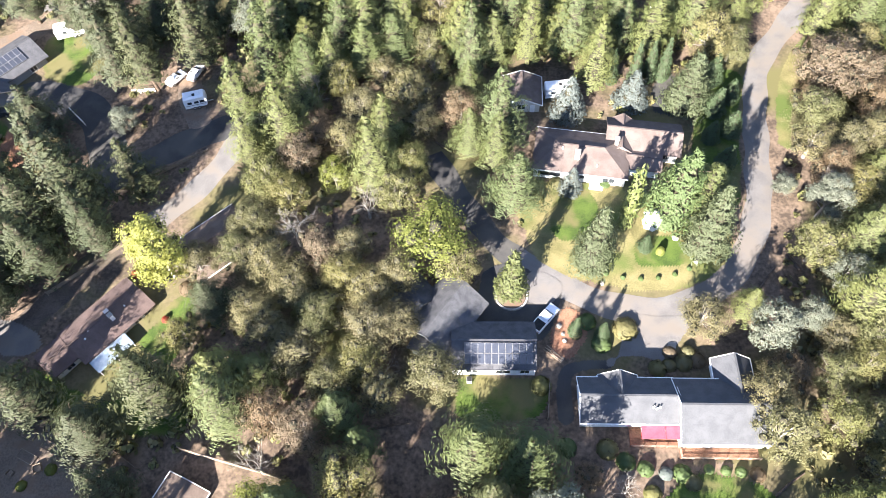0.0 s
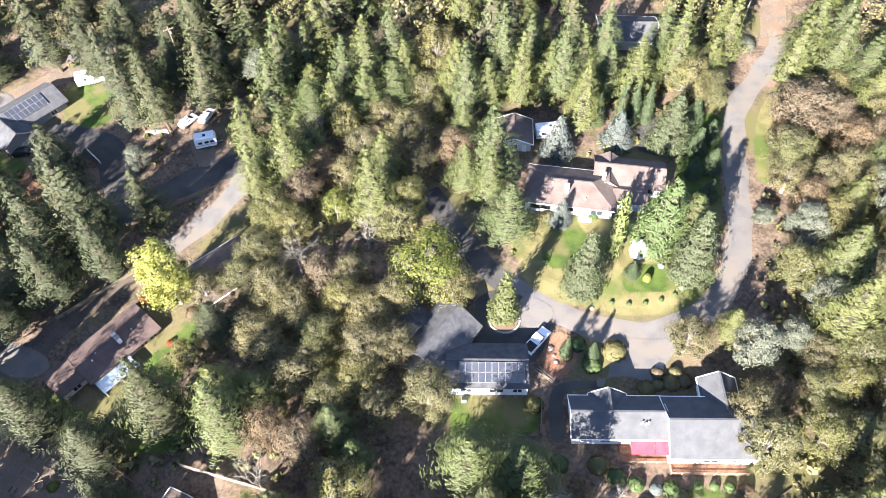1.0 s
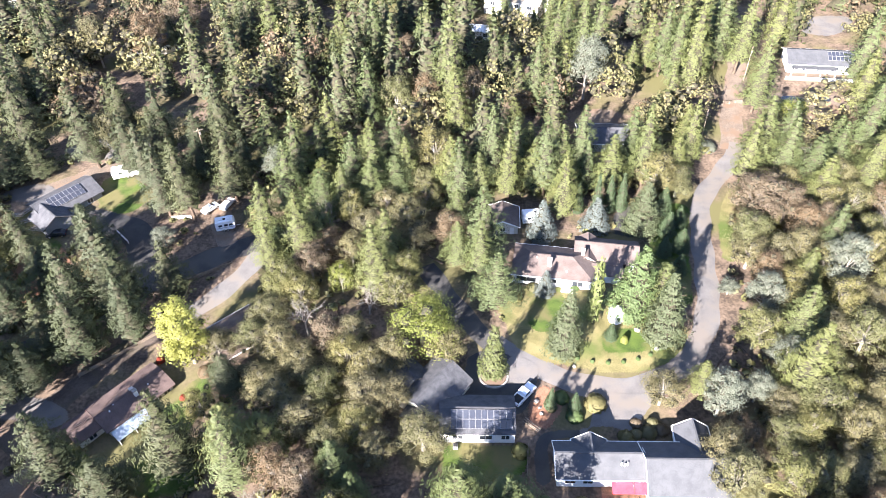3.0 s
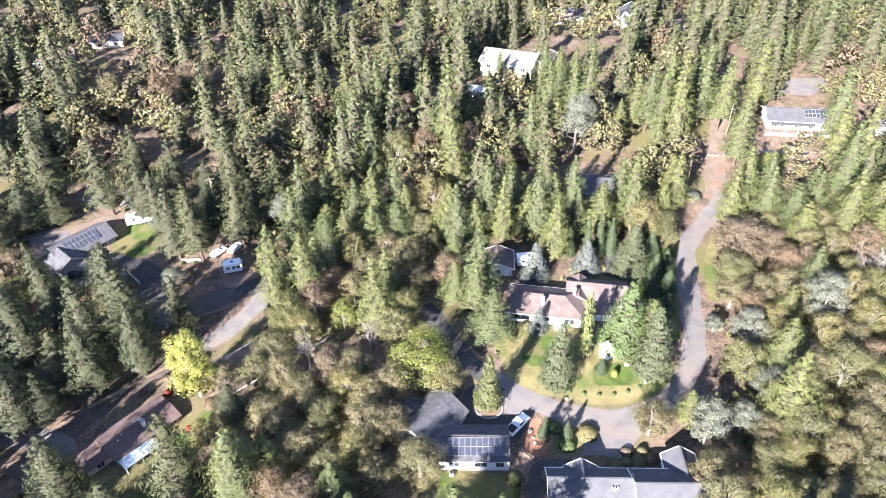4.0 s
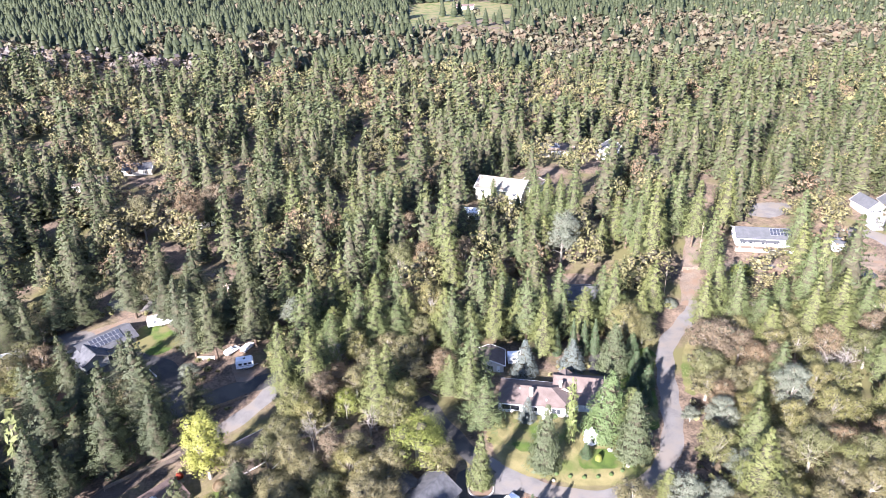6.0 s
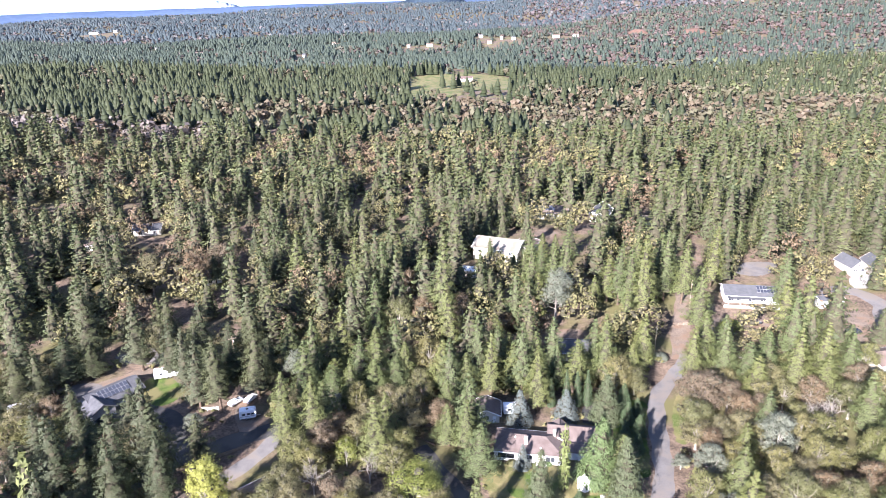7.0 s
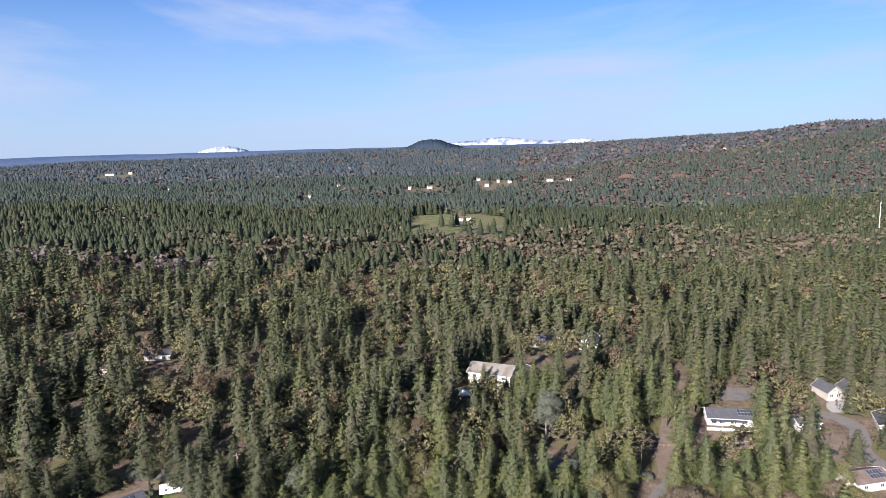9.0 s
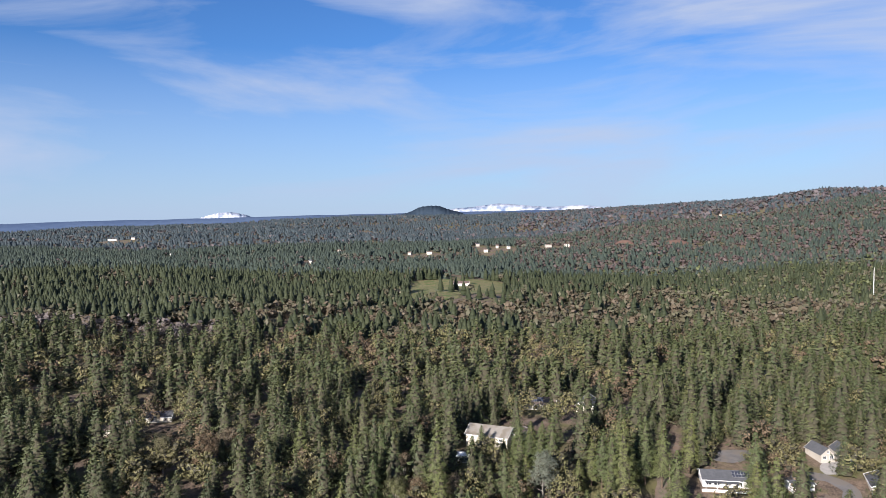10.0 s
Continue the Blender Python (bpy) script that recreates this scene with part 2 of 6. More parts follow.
# Far ranges with haze in their colour: wooded slopes and snow tinted blue.
butte_blue = material("hazed_butte", (0.023, 0.035, 0.051), (0.033, 0.048, 0.065), 0.01, 0.06, 1.0, 0.0, spec=0.0)
far_blue = material("hazed_hills", (0.062, 0.092, 0.155), (0.079, 0.114, 0.181), 0.004, 0.03, 1.0, 0.0, spec=0.0)
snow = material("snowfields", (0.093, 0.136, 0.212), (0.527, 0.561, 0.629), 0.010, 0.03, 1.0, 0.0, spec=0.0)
mat_tail = material("tail_lamp", (0.30, 0.01, 0.01), (0.40, 0.02, 0.02), 2, 9, 0.3, 0.0)

# ---- terrain ----


def ease(a, b, v):
    u = np.clip((np.asarray(v, float) - a) / (b - a), 0, 1)
    return u * u * (3 - 2 * u)


def ground_z(x, y):
    """Height of the ground: a hollow by the houses, a rise behind them, a wide plain, a wooded ridge to the east."""
    x, y = np.asarray(x, float), np.asarray(y, float)
    d, az = np.hypot(x, y + 100), np.degrees(np.arctan2(x, y + 100))
    z = -5.2 + 1.9 * ease(36, 72, y) + 8.8 * ease(92, 235, y) - 5.0 * ease(280, 620, y)
    z = z - 2.6 * ease(-28, -58, x) * (1 - ease(70, 120, y)) + 1.2 * ease(70, 160, x) * ease(60, 150, y)
    roll = 5 * np.sin(x / 97 + 1.3) * np.sin(y / 131 + 0.4) + 7 * np.sin(x / 310 + y / 260) + 4 * np.sin(y / 83 - x / 140)
    z = z + roll * ease(330, 900, d)
    ridge = 32 + 72 * ease(3, 22, az) + 46 * ease(20, 30, az) - 16 * ease(30, 42, az)
    z = z + ridge * ease(1250, 2750, d) * ease(0, 16, az)
    z = z + np.interp(az, (-33, -21, -13, -4, 5, 10, 15), (9, 32, 49, 64, 70, 52, 20)) * ease(2300, 4300, d)
    return z


def gz(x, y):
    return float(ground_z(x, y))


def mesh_of(name, verts, tris, mat, slots=None):
    """A mesh from arrays of corners and triangles; slots marks the triangles of a crown's shade-dark inner twigs."""
    verts, tris = np.asarray(verts, np.float32), np.asarray(tris, np.int32)
    me = bpy.data.meshes.new(name)
    me.vertices.add(len(verts))
    me.vertices.foreach_set("co", verts.ravel())
    me.loops.add(tris.size)
    me.loops.foreach_set("vertex_index", tris.ravel())
    me.polygons.add(len(tris))
    me.polygons.foreach_set("loop_start", np.arange(0, tris.size, 3, dtype=np.int32))
    me.update(calc_edges=True)
    me.materials.append(mat)
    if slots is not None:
        me.materials.append(shaded_twigs)
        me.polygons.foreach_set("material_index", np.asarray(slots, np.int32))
    return me


def grid_tris(nx, ny):
    i = (np.arange(nx - 1)[:, None] * ny + np.arange(ny - 1)[None, :]).ravel()
    return np.concatenate([np.stack([i, i + ny, i + ny + 1], 1), np.stack([i, i + ny + 1, i + 1], 1)])


def part(name, bm, mat, parent, label=""):
    """Links a bmesh as one mesh object under a thing or a part."""
    me = bpy.data.meshes.new(name)
    bm.to_mesh(me)
    bm.free()
    me.materials.append(mat)
    ob = new(name, me)
    ob.parent = parent
    return tagged(ob, label)


def thing(name, label, category, m, group="", kind=""):
    ob = new(name)
    ob.empty_display_size = 0.3
    ob.matrix_basis = m
    return tagged(ob, label, category, group, kind)


def warp(u, mid):
    return mid + 270 * u + 4730 * u ** 9


gu = np.linspace(-1, 1, 221)
GX, GY = np.meshgrid(warp(gu, 0), warp(gu, 90), indexing="ij")
forest_floor = material("forest_floor", (0.058, 0.043, 0.031), (0.160, 0.117, 0.083), 0.30, 1.6, 0.98, 0.6, third=(0.099, 0.092, 0.037), third_scale=0.045)
ground = new("ground", mesh_of("ground", np.stack([GX.ravel(), GY.ravel(), ground_z(GX, GY).ravel()], 1), grid_tris(221, 221), forest_floor))
for p in ground.data.polygons:
    p.use_smooth = True
tagged(ground, "forest floor of brown leaf litter, reddish soil and dry grass", "ground", kind="structure")


def smooth_line(points, step=1.5):
    """A smooth line through the points (Catmull-Rom)."""
    p = np.array([points[0], *points, points[-1]], float)
    out = []
    for a, b, c, d in zip(p, p[1:], p[2:], p[3:]):
        n = max(2, int(np.linalg.norm(c - b) / step))
        for k in range(n):
            t = k / n
            out.append(0.5 * (2 * b + (c - a) * t + (2 * a - 5 * b + 4 * c - d) * t * t + (3 * b - a - 3 * c + d) * t ** 3))
    return np.array(out + [p[-1]])


ROADS = []                              # lines and half widths, kept clear of trees


def road(name, label, points, width, mat, lift=0.07, wobble=0.25):
    line = smooth_line(points)
    ROADS.append((line, width / 2))
    tang = np.gradient(line, axis=0)
    tang /= np.linalg.norm(tang, axis=1)[:, None]
    side = np.stack([tang[:, 1], -tang[:, 0]], 1)
    cols = np.linspace(-1, 1, 7)
    k = np.arange(len(line))
    rows = []
    for c in cols:
        off = c * width / 2 + (wobble * np.sin(k * 0.9 + c * 2) * abs(c) ** 6)
        p = line + side * off[:, None]
        rows.append(np.stack([p[:, 0], p[:, 1], ground_z(p[:, 0], p[:, 1]) + lift - 0.05 * abs(c) ** 4], 1))
    v = np.stack(rows, 0).reshape(-1, 3)
    return tagged(new(name, mesh_of(name, v, grid_tris(len(cols), len(line)), mat)), label, "road", kind="structure")


AREAS = []                              # open ground, kept clear of trees


def inside(poly, x, y):
    hit = np.zeros(np.shape(x), bool)
    for (x0, y0), (x1, y1) in zip(poly, poly[1:] + poly[:1]):
        cross = ((y0 > y) != (y1 > y)) & (x < (x1 - x0) * (y - y0) / (y1 - y0 + 1e-9) + x0)
        hit ^= cross
    return hit


def patch(name, label, category, poly, mat, lift=0.05, step=0.5, rough=0.5, open_ground=True, kind="structure"):
    """A sheet laid on the ground inside a rounded outline with a slightly uneven edge."""
    edge = smooth_line(poly + [poly[0]], 1.0)
    rng = np.random.default_rng(len(AREAS) + 5)
    edge = edge + rng.normal(0, rough * 0.35, edge.shape)
    ring = [tuple(p) for p in edge]
    if open_ground:
        AREAS.append(ring)
    (x0, y0), (x1, y1) = edge.min(0), edge.max(0)
    xs, ys = np.arange(x0, x1 + step, step), np.arange(y0, y1 + step, step)
    X, Y = np.meshgrid(xs, ys, indexing="ij")
    keep = inside(ring, X, Y)
    tri = grid_tris(*X.shape)
    tri = tri[keep.ravel()[tri].sum(1) >= 2]
    used, inv = np.unique(tri, return_inverse=True)
    v = np.stack([X.ravel(), Y.ravel(), ground_z(X, Y).ravel() + lift], 1)[used]
    return tagged(new(name, mesh_of(name, v, inv.reshape(-1, 3), mat)), label, category, kind=kind)


road("road", "weathered grey asphalt lane curving past the houses", [(76.5, 131), (73.5, 124.5), (67.5, 116.5), (61.5, 108), (58.2, 96), (56, 84), (53.5, 72), (49, 62.5), (42.5, 55.8), (36, 53), (28, 52.8), (21, 55), (15, 58.6), (9.5, 62.5)], 4.8, old_asphalt)
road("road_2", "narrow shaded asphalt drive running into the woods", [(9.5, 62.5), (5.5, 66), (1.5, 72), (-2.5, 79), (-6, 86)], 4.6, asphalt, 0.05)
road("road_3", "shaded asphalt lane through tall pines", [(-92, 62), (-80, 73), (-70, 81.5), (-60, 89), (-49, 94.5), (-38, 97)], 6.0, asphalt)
road("road_4", "pale gravel drive beside a tan roofed house", [(-60, 71.5), (-56, 75.5), (-50.5, 81.5), (-46.5, 88), (-45, 92)], 5.0, old_asphalt)
road("road_9", "bare dirt drive striped by long shadows", [(-84, 42), (-76, 54), (-68, 64.5), (-60, 71.5)], 5.0, track_soil, 0.05)
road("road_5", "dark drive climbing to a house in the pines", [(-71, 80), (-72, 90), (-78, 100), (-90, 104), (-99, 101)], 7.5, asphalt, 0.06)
road("road_6", "tan dirt track into the pines", [(74.5, 128), (77, 138), (80.5, 150), (85, 162), (89, 174), (95, 190), (101, 204)], 6.0, dirt, 0.05)
road("road_7", "grey gravel lane between far houses", [(134, 166), (143, 170.5), (150.5, 167.5), (153, 159), (149.5, 150.5), (146, 141), (150, 128)], 6.5, old_asphalt)
road("road_8", "dirt drive beside parked vehicles", [(-52, 93), (-56, 100), (-58, 108), (-60, 118)], 5.0, dirt, 0.05)

patch("driveway_court", "dark asphalt turning court before the house", "driveway", [(3, 48), (-1, 49), (2.5, 56.5), (3.5, 60), (8, 61.5), (13.5, 59), (16.5, 56.5), (15.5, 52), (13, 47.5), (8, 47)], asphalt, 0.10, rough=0.06, step=0.25)
patch("driveway_pad", "grey asphalt parking pad beside the house", "driveway", [(27, 51.5), (37.5, 51), (35.5, 47), (32, 43.5), (28.5, 44.5), (23, 43.8), (24, 42.5), (26, 47)], old_asphalt, 0.10, rough=0.06, step=0.25)
# Split from the parking pad; the darker asphalt paints in shade on this strip.
patch("side_drive", "asphalt strip beside the grey house, its dark tone standing for shade", "driveway", [(23, 43.8), (15.8, 42.5), (14.5, 34), (17, 33.8), (17.5, 41.2), (24, 42.5)], asphalt, 0.08, rough=0.06, step=0.25)
patch("concrete_apron", "pale concrete apron where the drive meets the lane", "pavement", [(9.5, 55.2), (11.5, 59.8), (14.5, 59.4), (17, 57.2), (15.6, 54.5), (12.5, 53.6)], old_asphalt, 0.115, rough=0.06, step=0.25)
patch("driveway_back", "dark asphalt pad behind the brown roofed house", "driveway", [(38, 96), (44.5, 95), (45.5, 104), (41.5, 105.5), (38.5, 101)], asphalt, 0.06, rough=0.15)
patch("front_lawn", "sunlit yellow-green lawn in the bend of the lane", "lawn", [(11.5, 66), (13, 61.8), (18, 59), (27, 56.6), (36, 56.2), (43, 59), (47.5, 64.5), (46, 69), (36, 73), (28, 77.5), (18, 79), (12, 79), (10, 72)], dry_grass, 0.05)
patch("green_lawn", "fresh green grass beside the tall cypress", "lawn", [(17, 76), (15.5, 69), (18, 66), (22, 67), (24.5, 72), (23, 77)], lawn, 0.09, open_ground=False)
patch("green_lawn", "green grass round the gazebo", "lawn", [(30, 61), (38, 61), (40.5, 64), (37, 66.5), (31, 66)], lawn, 0.09, open_ground=False)
patch("back_lawn", "bright green lawn behind the solar roofed house", "lawn", [(-1.5, 40.8), (12, 40.6), (13, 37), (9.5, 34), (-1, 34.5)], lawn, 0.05)
patch("lower_lawn", "dark green lawn below the deck", "lawn", [(28.5, 21.5), (32, 24.2), (36, 25.4), (41, 25.0), (45, 23.0), (44, 17.5), (36, 16), (29, 17.5)], lawn, 0.05)
patch("garden_path", "pale worn earth path along the garden", "path", [(22, 24.8), (27, 26.6), (31, 25.2), (35, 26.8), (40, 27.0), (40, 26.4), (35, 26.1), (31.5, 24.5), (27, 25.7), (22.5, 24.0)], dirt, 0.07, rough=0.2)
patch("dry_glade", "pale yellow grass glade under thin oaks", "glade", [(-26, 49), (-20, 52), (-13, 50), (-14, 45), (-19, 41), (-24, 38), (-25, 43)], dry_grass, 0.05, open_ground=False)
patch("side_lawn", "strip of sunlit grass beside the long brown house", "lawn", [(-57, 48), (-51, 57), (-47.5, 54), (-50, 45), (-54, 43), (-60, 38), (-74, 44), (-72, 38), (-58, 33), (-46, 33), (-48, 42)], lawn, 0.05)
patch("pine_lawn", "shaded green lawn beside a parked camper", "lawn", [(-90, 109), (-92, 119), (-86, 121), (-79, 115.5), (-78, 111), (-82, 106.5)], lawn, 0.05)
patch("bare_yard", "tan bare earth yard with long shadows", "yard", [(-76, 39), (-60, 31), (-58, 22), (-64, 14), (-84, 14), (-84, 32)], dirt, 0.06)
patch("garden_bed", "reddish bare soil bed between drives", "garden bed", [(14, 47.5), (16.5, 52), (19, 52.5), (20.5, 48), (18, 44.5), (15, 44)], red_dirt, 0.12)
patch("red_yard", "orange soil and grass under the pines", "yard", [(-106, 100), (-94, 95), (-88, 84), (-96, 77), (-104, 84)], red_dirt, 0.05, open_ground=False)
patch("tan_terrace", "tan dirt terrace by the dark roofed house", "yard", [(-118, 112), (-108, 117), (-98, 124), (-90, 132), (-80, 136), (-78, 131), (-90, 124), (-100, 114), (-112, 106)], dirt, 0.05, open_ground=False)
patch("terrace_yard", "tan earth terrace before the long white house", "yard", [(88, 150), (95, 153), (113, 150), (110, 143), (93, 141)], dirt, 0.05)
patch("gravel_lot", "pale gravel lot behind the long white house", "yard", [(112, 186), (119, 195), (130, 194), (128, 188), (120, 183)], old_asphalt, 0.05)
patch("verge", "dry yellow grass verge along the lane", "verge", [(61, 88), (63.5, 100), (68, 110), (77, 120), (82, 118), (73, 108), (66, 97), (63, 86)], dry_grass, 0.05)
patch("hill_yard", "tan driveway yard beside a white house", "yard", [(72, 236), (92, 232), (98, 240), (84, 246), (74, 243)], dirt, 0.05, step=1.0)
patch("clearing", "pale dry clearing among grey pines", "clearing", [(36, 139), (46, 139), (47, 146), (38, 147), (33, 143)], dirt, 0.05, open_ground=False)
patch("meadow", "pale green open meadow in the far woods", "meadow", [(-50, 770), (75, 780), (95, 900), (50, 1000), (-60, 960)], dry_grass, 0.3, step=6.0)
patch("meadow", "grassy glade with scattered trees", "meadow", [(-70, 700), (0, 705), (10, 760), (-40, 790), (-80, 750)], dry_grass, 0.3, step=6.0)
MEADOWS = AREAS[-2:]

# Patio in the greyer old_asphalt; the tone is lowered for part shade.
patch("patio", "pale concrete patio beside the dark roofed house", "patio", [(-117, 115), (-109.5, 118), (-104, 116), (-106.5, 111), (-115, 112)], old_asphalt, 0.12, rough=0.1)
patch("gravel_drive", "grey gravel drive behind the dark roofed house", "driveway", [(-108, 133), (-98, 137.5), (-88, 135), (-80, 133), (-84, 129), (-96, 128), (-104, 129.5)], old_asphalt, 0.10)
patch("gravel_pad", "pale gravel pad between low fences", "driveway", [(-90, 55), (-77, 51.5), (-74, 48), (-78.5, 46), (-84, 48), (-94, 50)], old_asphalt, 0.10, rough=0.15)
patch("yard_grass", "shaded green grass strip beside orange soil", "lawn", [(-106, 99), (-100, 99.5), (-94, 95), (-97, 84), (-101, 82), (-100, 92)], lawn, 0.10, open_ground=False)
patch("pool_surround", "tan worn surround of a small pool", "pavement", [(93, 152), (99, 153.4), (104, 150.5), (107.5, 148), (103, 146), (96, 146.6), (92.5, 149)], dirt, 0.10, rough=0.1)

# Grass laid for its dark tone, standing in for shade beside the lane.
patch("shaded_grass", "dark green grass strip beside the lane, laid to suggest shade", "lawn", [(43.5, 77), (49.5, 73), (52.5, 82), (54.5, 94), (57.5, 105), (52, 106), (47.5, 96), (44.5, 88)], lawn, 0.06)

# ---- building kit ----


def box(bm, x0, x1, y0, y1, z0, z1, m=None):
    v = [bm.verts.new((m @ Vector(c)) if m else c) for c in ((x0, y0, z0), (x1, y0, z0), (x1, y1, z0), (x0, y1, z0), (x0, y0, z1), (x1, y0, z1), (x1, y1, z1), (x0, y1, z1))]
    for f in ((0, 3, 2, 1), (4, 5, 6, 7), (0, 1, 5, 4), (1, 2, 6, 5), (2, 3, 7, 6), (3, 0, 4, 7)):
        bm.faces.new([v[i] for i in f])
    return v


def block(name, dims, mat, parent, label="", m=None, bevel=0.0):
    bm = bmesh.new()
    box(bm, *dims, m)
    if bevel:
        bmesh.ops.bevel(bm, geom=bm.edges[:], offset=bevel, segments=2, affect="EDGES")
    return part(name, bm, mat, parent, label)


def prism(name, outline, y0, y1, mat, parent, m, label=""):
    """An outline in x and z, drawn out from y0 to y1."""
    bm = bmesh.new()
    a = [bm.verts.new(m @ Vector((x, y0, z))) for x, z in outline]
    b = [bm.verts.new(m @ Vector((x, y1, z))) for x, z in outline]
    bm.faces.new(a)
    bm.faces.new(b[::-1])
    for i in range(len(a)):
        j = (i + 1) % len(a)
        bm.faces.new((a[j], a[i], b[i], b[j]))
    bmesh.ops.recalc_face_normals(bm, faces=bm.faces)
    return part(name, bm, mat, parent, label)


def wing(root, cx, cy, rot, length, width, wall, rise, roof_mat, wall_mat, over=0.5, z0=0.0, hip=False, trim=None, deep=2.5):
    """One gabled or hipped block of a house: four walls, two roof slopes, ridge cap and edge trim. Its ridge runs along its own x."""
    m = pose(cx, cy, z0, 0, 0, rot)
    hl, hw, t = length / 2, width / 2, 0.2
    trim = trim or white_paint
    for s in (-1, 1):
        block("wall", (-hl, hl, s * hw - t / 2 - s * t / 2, s * hw + t / 2 - s * t / 2, -deep, wall), wall_mat, root, m=m)
        peak = rise if not hip else 0.0
        outline = [(-hw + t, -deep), (hw - t, -deep), (hw - t, wall), (0, wall + peak * (1 - t / hw)), (-hw + t, wall)]
        prism("gable_wall" if peak else "wall", outline, -t / 2, t / 2, wall_mat, root, m @ pose(s * (hl - t / 2), 0, 0, 0, 0, 90))
    ex, ey, slope = hl + over, hw + over, rise / hw
    drop, th = over * slope, 0.16
    inset = ey * 0.95 if hip else 0.0
    for s in (-1, 1):
        bm = bmesh.new()
        low = [(-ex, s * ey, wall - drop), (ex, s * ey, wall - drop), (ex - inset, 0, wall + rise), (-ex + inset, 0, wall + rise)]
        a = [bm.verts.new(m @ Vector((x, y, z + 0.03))) for x, y, z in low]
        b = [bm.verts.new(m @ Vector((x, y, z + 0.03 + th))) for x, y, z in low]
        bm.faces.new(a), bm.faces.new(b[::-1])
        for i in range(4):
            j = (i + 1) % 4
            bm.faces.new((a[j], a[i], b[i], b[j]))
        bmesh.ops.recalc_face_normals(bm, faces=bm.faces)
        part("roof_slope", bm, roof_mat, root)
        block("gutter", (-ex, ex, s * ey - 0.09, s * ey + 0.09, wall - drop - 0.02, wall - drop + 0.14), trim, root, m=m @ pose(0, s * 0.06, 0))
        if hip:
            bm = bmesh.new()
            low = [(s * ex, -ey, wall - drop), (s * ex, ey, wall - drop), (s * (ex - inset), 0, wall + rise)]
            a = [bm.verts.new(m @ Vector((x, y, z + 0.03))) for x, y, z in low]
            b = [bm.verts.new(m @ Vector((x, y, z + 0.03 + th))) for x, y, z in low]
            bm.faces.new(a), bm.faces.new(b[::-1])
            for i in range(3):
                j = (i + 1) % 3
                bm.faces.new((a[j], a[i], b[i], b[j]))
            bmesh.ops.recalc_face_normals(bm, faces=bm.faces)
            part("roof_slope", bm, roof_mat, root)
        else:
            for q in (-1, 1):
                ang = math.degrees(math.atan2(rise + drop, ey)) * -s
                ln = math.hypot(ey, rise + drop)
                mm = m @ pose(q * (ex + 0.03), s * ey / 2, wall + (rise - drop) / 2 + 0.1, ang, 0, 0)
                block("bargeboard", (-0.04, 0.04, -ln / 2, ln / 2, -0.12, 0.14), trim, root, m=mm)
    block("ridge_cap", (-ex + inset, ex - inset, -0.16, 0.16, wall + rise + 0.14, wall + rise + 0.23), roof_mat, root, m=m)
    return m


def window(root, m, side, half, u, z, w=1.4, h=1.2, name="window"):
    """A framed window on one side (n, s, e, w) of a wing at distance half from its middle."""
    turn = {"s": 0, "e": 90, "n": 180, "w": 270}[side]
    mm = m @ pose(0, 0, 0, 0, 0, turn) @ pose(u, -half, z)
    bm = bmesh.new()
    for x0, x1, z0, z1 in ((-w / 2 - 0.09, -w / 2, -h / 2 - 0.09, h / 2 + 0.09), (w / 2, w / 2 + 0.09, -h / 2 - 0.09, h / 2 + 0.09), (-w / 2, w / 2, h / 2, h / 2 + 0.09), (-w / 2, w / 2, -h / 2 - 0.09, -h / 2), (-0.03, 0.03, -h / 2, h / 2)):
        box(bm, x0, x1, -0.07, 0.03, z0, z1, mm)
    win = part(name, bm, white_paint, root)
    block("pane", (-w / 2, w / 2, -0.03, -0.012, -h / 2, h / 2), glass, win, "dark reflecting glass", m=mm)


def door(root, m, side, half, u, z=1.0, w=0.95, h=2.0, mat=None):
    turn = {"s": 0, "e": 90, "n": 180, "w": 270}[side]
    mm = m @ pose(0, 0, 0, 0, 0, turn) @ pose(u, -half, z)
    d = block("door", (-w / 2, w / 2, -0.08, 0.0, -h / 2, h / 2), mat or white_paint, root, m=mm)
    block("handle", (w / 2 - 0.14, w / 2 - 0.08, -0.14, -0.08, -0.08, 0.06), steel, d, m=mm)


def chimney(root, x, y, z0, z1, mat=None, s=0.45):
    c = block("chimney", (x - s, x + s, y - s, y + s, z0, z1), mat or stone, root, bevel=0.03)
    block("cap", (x - s - 0.1, x + s + 0.1, y - s - 0.1, y + s + 0.1, z1, z1 + 0.15), concrete, c)


def vent(root, m, x, y, z):
    bm = bmesh.new()
    bmesh.ops.create_cone(bm, cap_ends=True, segments=8, radius1=0.16, radius2=0.12, depth=0.7, matrix=m @ pose(x, y, z + 0.2))
    part("vent_pipe", bm, white_paint, root)


